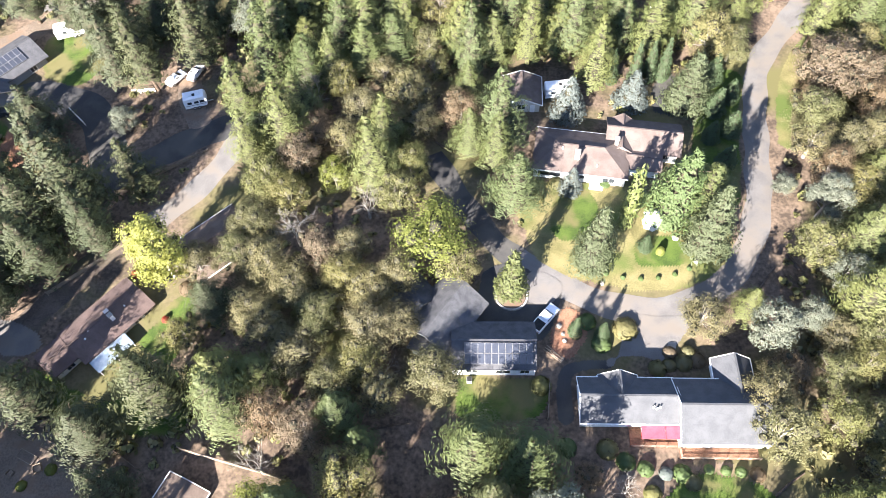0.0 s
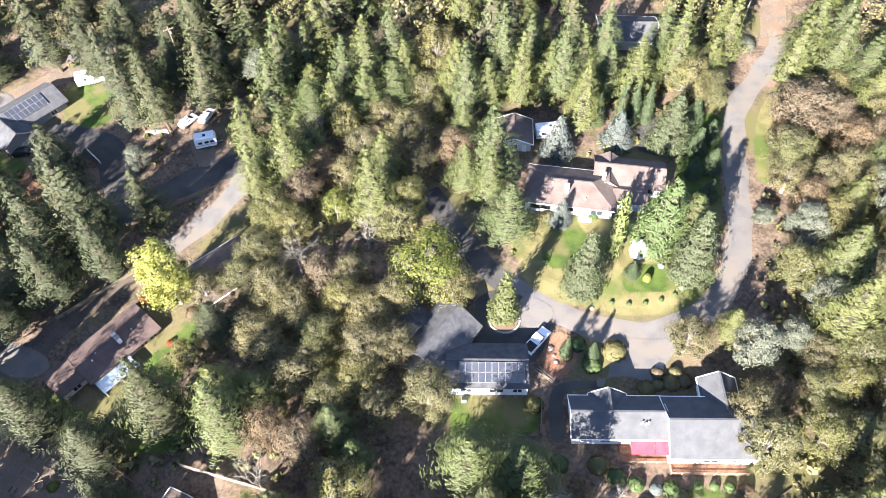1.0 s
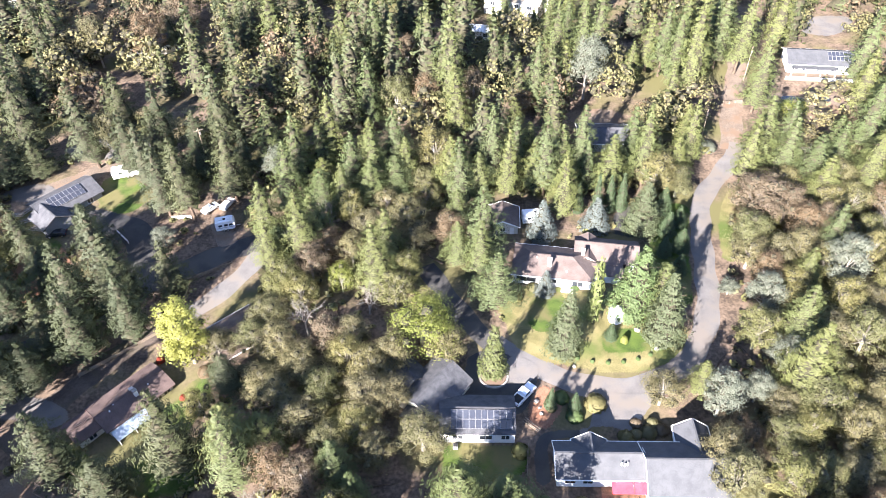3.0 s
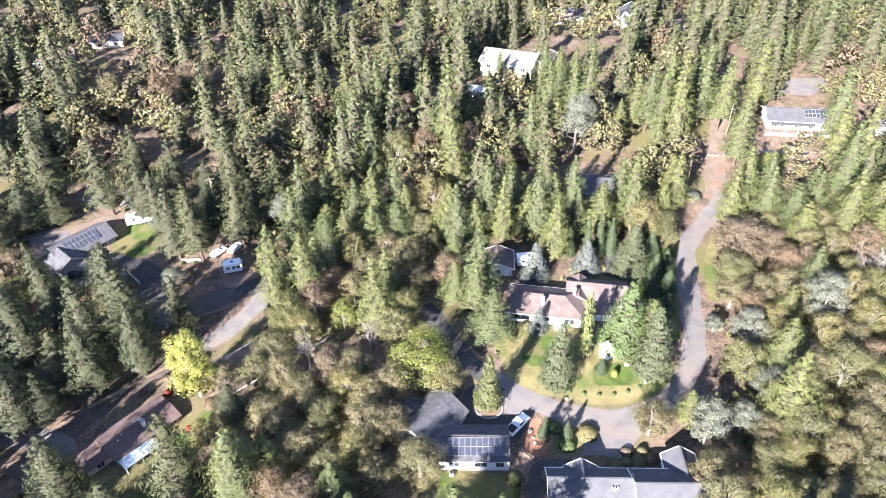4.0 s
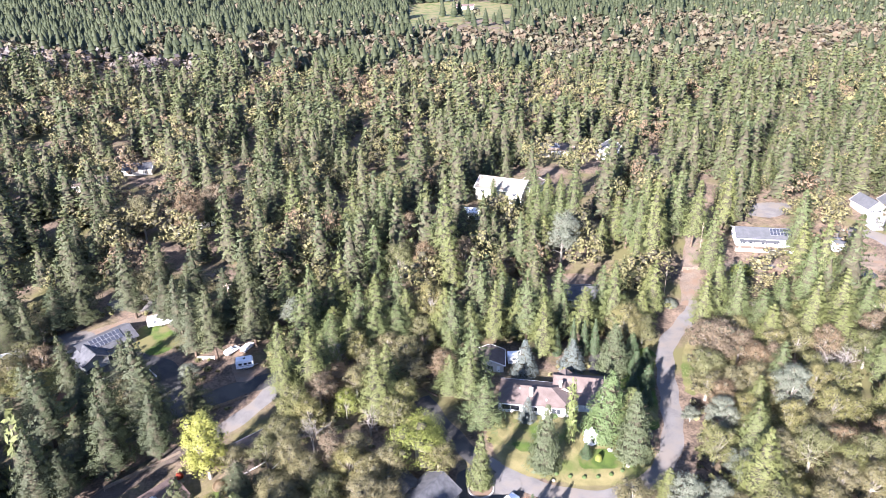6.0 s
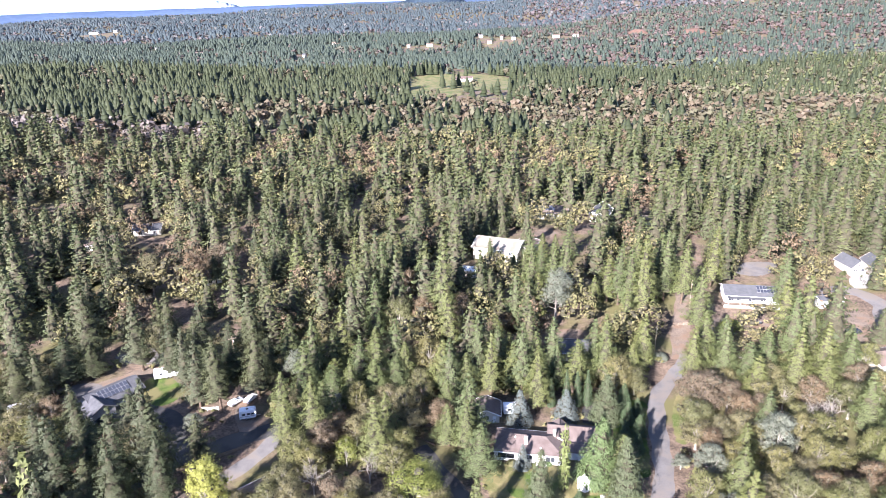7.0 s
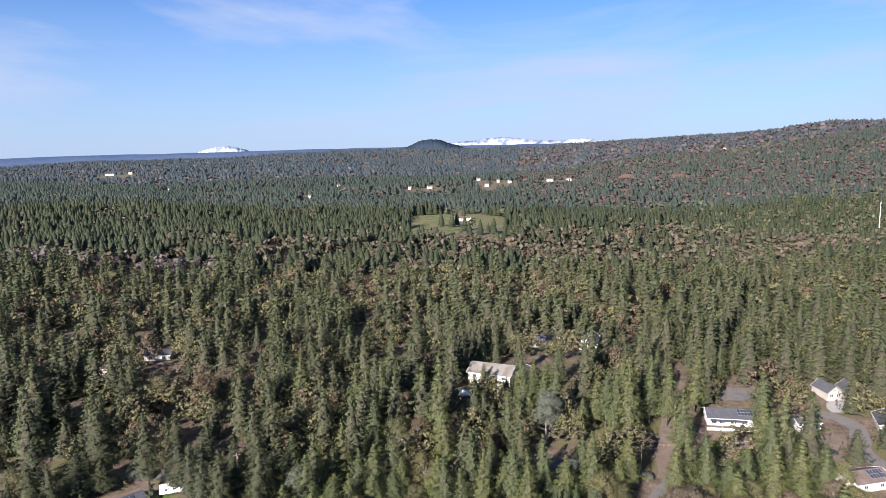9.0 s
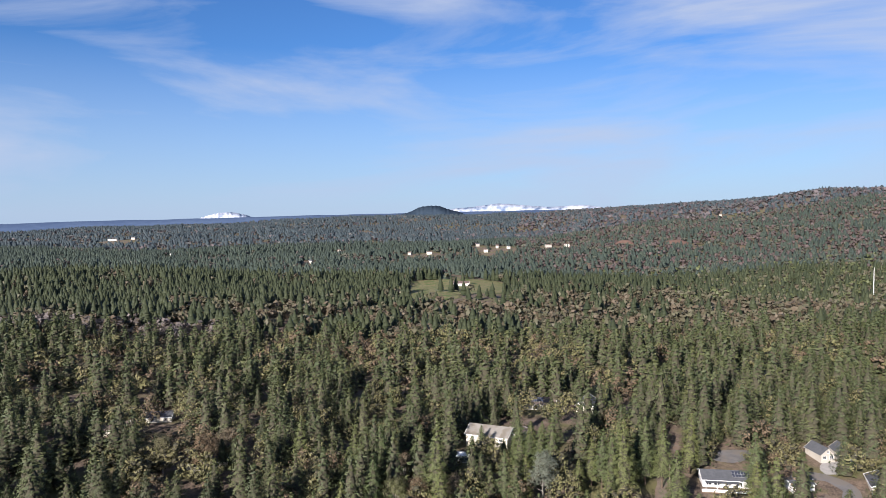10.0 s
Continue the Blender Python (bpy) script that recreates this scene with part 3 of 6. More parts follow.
def solar_rows(root, m, cols, rows, x0, top_y, top_z, slope, pw=1.05, ph=1.65):
    """Solar panels on a slope that falls towards -y of the wing."""
    c, s = math.cos(slope), math.sin(slope)
    for r in range(rows):
        for k in range(cols):
            d = 0.45 + r * (ph + 0.06) + ph / 2
            mm = m @ pose(x0 + k * (pw + 0.05), top_y - d * c, top_z - d * s + 0.36, math.degrees(slope), 0, 0)
            p = block("solar_panel", (-pw / 2 + 0.04, pw / 2 - 0.04, -ph / 2 + 0.04, ph / 2 - 0.04, 0.0, 0.03), solar, root, "dark blue solar cells", m=mm)
            bm = bmesh.new()
            for a in ((-pw / 2, pw / 2, -ph / 2, -ph / 2 + 0.03), (-pw / 2, pw / 2, ph / 2 - 0.03, ph / 2), (-pw / 2, -pw / 2 + 0.03, -ph / 2 + 0.03, ph / 2 - 0.03), (pw / 2 - 0.03, pw / 2, -ph / 2 + 0.03, ph / 2 - 0.03)):
                box(bm, *a, -0.03, 0.045, mm)
            part("frame", bm, grey_paint, p)


def railing(root, m, pts, z, mat):
    """Posts and rails along a line in the house's own plan."""
    for (xa, ya), (xb, yb) in zip(pts, pts[1:]):
        ln = math.hypot(xb - xa, yb - ya)
        mm = m @ pose(xa, ya, z, 0, 0, math.degrees(math.atan2(yb - ya, xb - xa)))
        for zz in (0.45, 0.95):
            block("rail", (0, ln, -0.04, 0.04, zz, zz + 0.08), mat, root, m=mm)
        for k in range(int(ln / 1.6) + 1):
            u = k * ln / max(1, int(ln / 1.6))
            block("post", (u - 0.05, u + 0.05, -0.05, 0.05, 0, 1.05), mat, root, m=mm)


# ---- grey roofed house with the red awnings ----
gh = thing("grey_roofed_house", "long white house with grey shingle roofs and gables", "house", pose(30.7, 34.3, -5.0, 0, 0, -1.0))
m = wing(gh, -5.7, 1.7, 0, 14.4, 6.7, 2.7, 2.1, grey_roof, white_paint, 0.35)
window(gh, m, "s", 3.35, -5, 1.5, 1.8), window(gh, m, "s", 3.35, -2, 1.5, 1.6), window(gh, m, "n", 3.35, -4, 1.5), window(gh, m, "w", 7.2, 1.0, 1.4)
for k in range(3):
    vent(gh, m, 3.5 + 0.5 * k, -1.6 - 0.2 * (k % 2), 4.1)
m = wing(gh, 8.2, 0.1, 0, 12.6, 9.6, 2.9, 2.9, grey_roof, white_paint, 0.35)
window(gh, m, "s", 4.8, -4, 1.5, 2.2), window(gh, m, "s", 4.8, 0, 1.5, 2.2, 1.8), window(gh, m, "s", 4.8, 4, 1.5, 1.6), window(gh, m, "e", 6.3, 0, 1.5)
m = wing(gh, -6.8, 3.75, 90, 3.4, 5.4, 2.7, 1.98, grey_roof, white_paint, 0.4)
window(gh, m, "e", 1.7, 0, 1.5, 2.2, 1.6)
m = wing(gh, 11.4, 5.1, 90, 6.8, 5.4, 2.5, 2.0, grey_roof, white_paint, 0.4)
door(gh, m, "e", 3.4, 0, 1.2, 4.2, 2.2, grey_paint)
deck = thing("deck", "weathered redwood deck with posts and rails", "deck", pose(30.7, 34.3, -5.0, 0, 0, -1.0))
for k in range(11):
    block("plank", (-5.4, 1.85, -4.8 + k * 0.29, -4.8 + k * 0.29 + 0.26, -0.12, -0.05), deck_wood, deck)
for k in range(6):
    block("plank", (1.9, 13.8, -6.5 + k * 0.29, -6.5 + k * 0.29 + 0.26, -0.12, -0.05), deck_wood, deck)
for x in (-5.2, -1.5, 2.2, 6.0, 9.8, 13.6):
    y = -4.7 if x < 2 else -6.4
    block("post", (x - 0.08, x + 0.08, y, y + 0.16, -2.4, -0.12), deck_wood, deck)
railing(deck, Matrix.Identity(4), [(-5.4, -4.8), (1.9, -4.8), (2.0, -6.5), (13.8, -6.5)], -0.05, fence_wood)
for x0, x1, drop in ((-4.0, -0.4, 0.0), (-0.3, 2.1, 0.12)):
    aw = thing("awning", "sloping red canvas awning over the deck", "awning", pose(30.7, 34.3, -5.0, 0, 0, -1.0), "red awnings")
    mm = pose((x0 + x1) / 2, -2.15, 2.35 - drop, 11, 0, 0)
    block("canopy", (-(x1 - x0) / 2, (x1 - x0) / 2, -1.9, 0.35, 0, 0.06), red_canvas, aw, m=mm)
    block("valance", (-(x1 - x0) / 2, (x1 - x0) / 2, -1.94, -1.90, -0.28, 0.04), red_canvas, aw, m=mm)
    for x in (x0 + 0.1, x1 - 0.1):
        block("arm", (x - 0.03, x + 0.03, -3.8, -1.6, 1.85 - drop, 1.9 - drop), white_paint, aw)

# ---- charcoal roofed house with solar panels ----
sh = thing("solar_roofed_house", "cream house with charcoal roofs and a solar array", "house", pose(4.6, 45.4, -4.6))
m = wing(sh, 0, 0, -1.0, 13.4, 8.0, 2.4, 1.9, slate_roof, white_paint, 0.12, trim=slate_roof)
window(sh, m, "s", 4.1, -3.5, 1.4, 1.8), window(sh, m, "s", 4.1, 1.5, 1.4, 2.2), window(sh, m, "s", 4.1, 5, 1.4)
solar_rows(sh, m, 10, 2, -4.2, -0.1, 4.4, math.atan2(1.9, 4.1))
m = wing(sh, -7.9, 5.6, 54, 11.0, 8.6, 2.5, 2.3, slate_roof, cream_paint, 0.4, trim=slate_roof)
m = wing(sh, -13.8, 10.0, 130, 7.0, 5.6, 2.4, 1.4, slate_roof, cream_paint, trim=slate_roof)
m = wing(sh, -9.6, 1.2, 60, 6.0, 5.4, 2.4, 1.2, slate_roof, white_paint, trim=slate_roof)
unit_box = thing("air_conditioner", "small grey air conditioner on a pad by the wall", "air conditioner", pose(0.6, 40.4, gz(0.6, 40.4)))
block("casing", (-0.45, 0.45, -0.45, 0.45, 0, 0.9), grey_paint, unit_box, bevel=0.05)
block("grille", (-0.36, 0.36, -0.36, 0.36, 0.9, 0.96), rubber, unit_box)

# ---- brown roofed house ----
bh = thing("brown_roofed_house", "white ranch house with broad brown shingle roofs", "house", pose(22.3, 83.7, -3.1, 0, 0, -9.5))
m = wing(bh, 0, 0, 0, 17.0, 9.4, 2.6, 1.85, brown_roof, white_paint, 0.4, hip=True)
window(bh, m, "s", 4.7, -5.5, 1.4, 4.2, 1.5), window(bh, m, "s", 4.7, 0, 1.4, 2.0), window(bh, m, "s", 4.7, 5.5, 1.3, 2.2, 1.6), window(bh, m, "w", 8.5, 0, 1.4)
door(bh, m, "s", 4.7, 3.3)
m = wing(bh, 11.3, 5.6, 0, 13.0, 6.8, 2.7, 1.75, brown_roof, white_paint, 0.5, trim=brown_roof)
window(bh, m, "s", 3.4, 4.5, 1.4), window(bh, m, "e", 6.5, 0, 1.4)
m = wing(bh, 7.2, 5.2, 90, 7.6, 4.0, 2.7, 1.4, brown_roof, white_paint, 0.3, trim=brown_roof)
m = wing(bh, 11.6, 0.4, 0, 6.0, 4.6, 2.2, 0.7, brown_roof, white_paint, 0.3, trim=brown_roof)
chimney(bh, -0.8, -2.2, 2.6, 5.4, white_paint, 0.42)
chimney(bh, 6.2, 2.0, 2.6, 5.3, stone, 0.35)
vent(bh, pose(0, 0, 0), -3.6, -0.9, 4.1), vent(bh, pose(0, 0, 0), 3.0, -3.4, 3.1)
landing = thing("entry_landing", "small white railed landing by the house wall", "landing", pose(22.3, 83.7, -3.1, 0, 0, -9.5))
block("floor", (2.2, 4.6, -6.3, -4.75, -0.3, -0.05), white_paint, landing)
railing(landing, pose(0, 0, 0), [(2.2, -6.3), (4.6, -6.3)], -0.05, white_paint)
shed = thing("garden_shed", "small brown roofed outbuilding among the trees", "shed", pose(12, 100.2, gz(12, 100.2) - 0.1, 0, 0, -3))
m = wing(shed, 0, 0, 90, 7.0, 7.2, 2.4, 1.5, brown_roof, cream_paint, 0.4)
window(shed, m, "w", 3.5, 0, 1.4), door(shed, m, "w", 3.5, 2.2)

# ---- gazebo ----
gb = thing("gazebo", "white six-sided gazebo on the lawn", "gazebo", pose(33.8, 69.3, gz(33.8, 69.3)))
bm = bmesh.new()
bmesh.ops.create_cone(bm, cap_ends=True, segments=6, radius1=1.9, radius2=0.5, depth=1.0, matrix=pose(0, 0, 2.85))
part("roof", bm, white_paint, gb)
bm = bmesh.new()
bmesh.ops.create_cone(bm, cap_ends=True, segments=6, radius1=0.55, radius2=0.05, depth=0.7, matrix=pose(0, 0, 3.75))
part("cupola", bm, white_paint, gb)
bm = bmesh.new()
bmesh.ops.create_cone(bm, cap_ends=True, segments=6, radius1=1.7, radius2=1.7, depth=0.3, matrix=pose(0, 0, 0.12))
part("floor", bm, white_paint, gb)
for k in range(6):
    block("post", (-0.07, 0.07, -0.07, 0.07, 0.2, 2.4), white_paint, gb, m=pose(1.55 * math.cos(k * 1.0472), 1.55 * math.sin(k * 1.0472), 0))

# ---- long brown house and the others to the west ----
LB = pose(-63.6, 51.0, -7.9, 0, 0, 50)
lb = thing("long_brown_house", "long low house with a faded red-brown shingle roof", "house", LB)
m = wing(lb, 1.6, 0, 0, 13.6, 7.4, 2.5, 1.0, rust_roof, cream_paint, 0.5, trim=rust_roof)
for k, x in enumerate((-4.6, -3.4, 0.6, 3.6)):
    vent(lb, m, x, -1.0 + 0.8 * (k % 3), 3.1)
chimney(lb, 2.4, -1.4, 2.8, 4.7, white_paint, 0.35)
window(lb, m, "s", 3.7, 3.5, 1.3), window(lb, m, "s", 3.7, 5.5, 1.3), window(lb, m, "e", 6.8, 0, 1.3)
m = wing(lb, -7.6, 0.8, 0, 5.2, 5.2, 2.4, 0.75, rust_roof, cream_paint, 0.4, trim=rust_roof)
window(lb, m, "s", 2.6, 0, 1.3), window(lb, m, "w", 2.6, 0, 1.3)
block("vent_box", (2.0, 2.9, 0.2, 0.9, 3.3, 3.7), steel, lb, "small grey roof fan housing")
porch = thing("porch_canopy", "pale blue metal porch canopy on white posts", "canopy", LB)
block("sheet", (-5.2, 2.0, -7.0, -4.2, 2.32, 2.4), metal_roof, porch, m=pose(0, 0, 0, 3, 0, 0))
for k in range(8):
    block("rib", (-5.2 + k, -5.14 + k, -7.0, -4.2, 2.4, 2.44), metal_roof, porch, m=pose(0, 0, 0, 3, 0, 0))
for x in (-5.0, -1.6, 1.8):
    block("post", (x - 0.06, x + 0.06, -6.9, -6.78, -0.6, 1.98), white_paint, porch)
th = thing("tan_roofed_house", "small house under a leaf-strewn tan hip roof", "house", pose(-45.5, 67.2, -6.9, 0, 0, 42))
m = wing(th, 0, 0, 0, 12.5, 9.5, 2.5, 1.8, tan_roof, white_paint, 0.6, hip=True)
window(th, m, "s", 4.75, -3, 1.4), window(th, m, "s", 4.75, 3, 1.4)
m = wing(th, 4.5, -5.0, 90, 6.0, 5.0, 2.4, 1.2, tan_roof, white_paint, 0.5)
cr = thing("corner_house", "low house with a pale weathered roof", "house", pose(-45.3, 18.2, -7.8, 0, 0, 65))
wing(cr, 0, 0, 0, 13, 6.4, 2.6, 1.0, tan_roof, cream_paint, 0.5)
dk = thing("dark_roofed_house", "house with broad dark slate-blue roofs", "house", pose(-98.2, 110.3, -3.8, 0, 0, 50))
m = wing(dk, 0, 0, 0, 14.5, 9, 2.8, 2.0, slate_roof, grey_paint, 0.6, trim=slate_roof)
solar_rows(dk, m, 8, 2, -4.0, -0.1, 4.8, math.atan2(2.0, 4.5))
window(dk, m, "s", 4.5, 4, 1.5), window(dk, m, "s", 4.5, -4, 1.5)
m = wing(dk, -6, -4.5, 90, 7, 6.5, 2.8, 1.8, slate_roof, grey_paint, 0.6, trim=slate_roof)

# ---- houses to the north ----
pv = thing("blue_roofed_house", "house with a dark blue-grey roof under pines", "house", pose(40.5, 132.6, gz(40, 132), 0, 0, -4))
m = wing(pv, 0, 0, 0, 13, 9, 2.6, 1.8, slate_roof, cream_paint, 0.5)
window(pv, m, "s", 4.5, -3, 1.4), window(pv, m, "s", 4.5, 3, 1.4)
pale_roof = material("pale_membrane_roof", (0.178, 0.166, 0.140), (0.218, 0.202, 0.172), 0.3, 4, 0.85, 0.1, third=(0.149, 0.130, 0.102), third_scale=0.25)
big = thing("cream_house", "large cream house with a broad pale roof", "house", pose(22.0, 206.5, gz(22, 206) - 0.2, 0, 0, -22))
m = wing(big, 0, 0, 0, 19, 13, 5.4, 2.6, pale_roof, cream_paint, 0.6)
for x in (-6.5, -2.5, 2.0, 6.5):
    window(big, m, "s", 6.5, x, 4.0, 1.5, 1.3)
window(big, m, "w", 9.5, 0, 4.4), window(big, m, "w", 9.5, 3, 4.2), window(big, m, "w", 9.5, -3, 4.2)
m = wing(big, 9.5, 5.5, 90, 12, 8, 4.6, 1.2, tan_roof, cream_paint, 0.5)
vent(big, m, 1.0, 1.0, 5.4), vent(big, m, -2.0, -1.5, 5.2)
block("roof_unit", (8.0, 9.4, 3.0, 4.2, 5.2, 6.6), grey_paint, big, "grey rooftop cooling unit", bevel=0.06)
patch("hill_court", "tan dirt court beside the cream house", "yard", [(31, 214), (40, 220), (50, 232), (44, 238), (34, 228), (27, 219)], dirt, 0.06, step=1.0)
wt = thing("white_roofed_trailer", "long white roofed mobile home among pines", "mobile home", pose(9.2, 188.5, gz(9, 188), 0, 0, -14))
m = wing(wt, 0, 0, 0, 10, 4.6, 2.7, 0.5, white_paint, cream_paint, 0.3)
window(wt, m, "s", 2.3, -2, 1.5), window(wt, m, "s", 2.3, 2, 1.5)
wh = thing("white_gabled_house", "white house with a grey gable roof and skylights", "house", pose(73.0, 253, gz(73, 253), 0, 0, 68))
m = wing(wh, 0, 0, 0, 12, 8.4, 3.8, 3.0, grey_roof, cream_paint, 0.5)
window(wh, m, "w", 6.0, -2, 1.6), window(wh, m, "w", 6.0, 2, 1.6)
for k in range(3):
    block("skylight", (1.0 + 1.5 * k, 1.8 + 1.5 * k, -0.5, 0.5, 0.18, 0.28), glass, wh, m=m @ pose(0, -2.1, 5.32, 35.5, 0, 0))
lw = thing("low_brown_building", "long low outbuilding with a brown roof", "outbuilding", pose(86, 245.5, gz(86, 245.5) - 0.1, 0, 0, -3))
wing(lw, 0, 0, 0, 17, 7, 2.6, 1.0, brown_roof, grey_paint, 0.4, trim=brown_roof)
sr = thing("hilltop_house", "tan roofed house with solar panels", "house", pose(49, 258, gz(49, 258), 0, 0, -4))
m = wing(sr, 0, 0, 0, 17, 10, 3.0, 2.2, tan_roof, cream_paint, 0.5)
solar_rows(sr, m, 9, 2, -7.0, -0.1, 5.2, math.atan2(2.2, 5))
LHZ = gz(110.6, 166) + 0.2
lh = thing("long_white_house", "long white house with a grey roof and terrace", "house", pose(110.6, 166.2, LHZ, 0, 0, -9))
m = wing(lh, 0, 0, 0, 20, 9.5, 2.9, 1.9, grey_roof, white_paint, 0.6)
solar_rows(lh, m, 6, 2, 1.4, -0.1, 4.8, math.atan2(1.9, 4.75))
for x in (-8, -5, -1, 3, 7):
    window(lh, m, "s", 4.75, x, 1.5, 1.9, 1.5)
block("terrace", (-11, 9, -8.3, -4.75, -2.0, -0.1), dirt, lh, "tan raised terrace")
block("terrace_wall", (-11, 9, -8.6, -8.3, -0.5, 0.4), white_paint, lh, "low white terrace wall")
block("porch_roof", (-9.5, 3.0, -7.2, -4.9, 2.35, 2.45), grey_roof, lh, "grey porch roof")
for x in (-9.3, -5.2, -1.2, 2.8):
    block("porch_post", (x - 0.07, x + 0.07, -7.1, -6.96, -0.1, 2.35), white_paint, lh)
for k, (x, y, r) in enumerate(((156.0, 186.5, 98), (165.0, 186.0, 84))):
    du = thing("cream_gabled_house", "cream house with steep pale gables", "house", pose(x, y, gz(x, y), 0, 0, r), "pair of cream gabled houses")
    m = wing(du, 0, 0, 0, 10, 6.2, 3.0, 2.4, grey_roof, tan_paint, 0.4, trim=tan_paint)
    window(du, m, "w", 5, -1.5, 1.8), window(du, m, "w", 5, 1.5, 1.8), window(du, m, "w", 5, 0, 4, 0.9, 0.9)
sp = thing("solar_house", "tan roofed house with a small solar array", "house", pose(135.0, 123.5, gz(135, 123.5), 0, 0, 14))
m = wing(sp, 0, 0, 0, 13, 9, 2.7, 1.9, tan_roof, cream_paint, 0.5)
solar_rows(sp, m, 5, 2, 0.5, -0.1, 4.6, math.atan2(1.9, 4.5))
window(sp, m, "s", 4.5, -3, 1.4), window(sp, m, "s", 4.5, 3, 1.4)
patch("lane_yard", "tan dry yard beside the curving lane", "yard", [(128, 138), (138, 136), (144, 144), (144, 154), (138, 157), (131, 150)], dirt, 0.05, step=0.8)
patch("pale_drive", "pale concrete drive before two cream houses", "driveway", [(150, 171), (157, 172), (166, 178), (167, 182), (156, 182), (151, 177)], concrete, 0.08, step=0.8, rough=0.2)
sm = thing("white_shed", "small white outbuilding beside the gravel lane", "shed", pose(135, 160.5, gz(135, 160.5), 0, 0, 8))
wing(sm, 0, 0, 0, 9, 5, 2.6, 1.0, grey_roof, white_paint, 0.3)
for x, y, r, ln, w, mt, words in ((-157, 222, 30, 18, 10, tan_roof, "pale roofed house in the western pines"), (-97, 184, 35, 15, 9, grey_roof, "grey roofed house in a pine clearing"), (-140, 240, 10, 12, 8, grey_roof, "grey roofed house deep in the pines"), (165, 160, 70, 13, 8, slate_roof, "house with a dark roof at the lane's end")):
    fh = thing("house", words, "house", pose(x, y, gz(x, y), 0, 0, r))
    m = wing(fh, 0, 0, 0, ln, w, 2.7, 1.8, mt, cream_paint, 0.5)
    window(fh, m, "s", w / 2, -3, 1.4), window(fh, m, "s", w / 2, 3, 1.4)

pl = thing("pool", "small kidney-shaped pool with a dark blue cover", "pool", pose(98.0, 149.6, gz(98, 149.6) + 0.1, 0, 0, -22))
bm = bmesh.new()
bmesh.ops.create_cone(bm, cap_ends=True, segments=28, radius1=3.2, radius2=3.2, depth=0.12, matrix=pose(0, 0, 0.1) @ Matrix.Diagonal((1.15, 0.62, 1, 1)))
part("coping", bm, concrete, pl)
bm = bmesh.new()
bmesh.ops.create_cone(bm, cap_ends=True, segments=28, radius1=2.9, radius2=2.9, depth=0.10, matrix=pose(0, 0, 0.13) @ Matrix.Diagonal((1.15, 0.60, 1, 1)))
part("cover", bm, solar, pl, "taut dark blue pool cover")
tub = thing("round_table", "round pale garden table on the terrace yard", "table", pose(106.2, 148.4, gz(106.2, 148.4)))
bm = bmesh.new()
bmesh.ops.create_cone(bm, cap_ends=True, segments=20, radius1=1.1, radius2=1.1, depth=0.08, matrix=pose(0, 0, 0.78))
part("tabletop", bm, concrete, tub)
block("pedestal", (-0.12, 0.12, -0.12, 0.12, 0, 0.76), steel, tub)

# ---- vehicles ----


def wheel(root, x, y, r=0.36, w=0.24):
    bm = bmesh.new()
    bmesh.ops.create_cone(bm, cap_ends=True, segments=16, radius1=r, radius2=r, depth=w, matrix=pose(x, y, r, 90, 0, 90))
    t = part("wheel", bm, rubber, root)
    bm = bmesh.new()
    bmesh.ops.create_cone(bm, cap_ends=True, segments=10, radius1=r * 0.6, radius2=r * 0.6, depth=w + 0.03, matrix=pose(x, y, r, 90, 0, 90))
    part("rim", bm, steel, t)


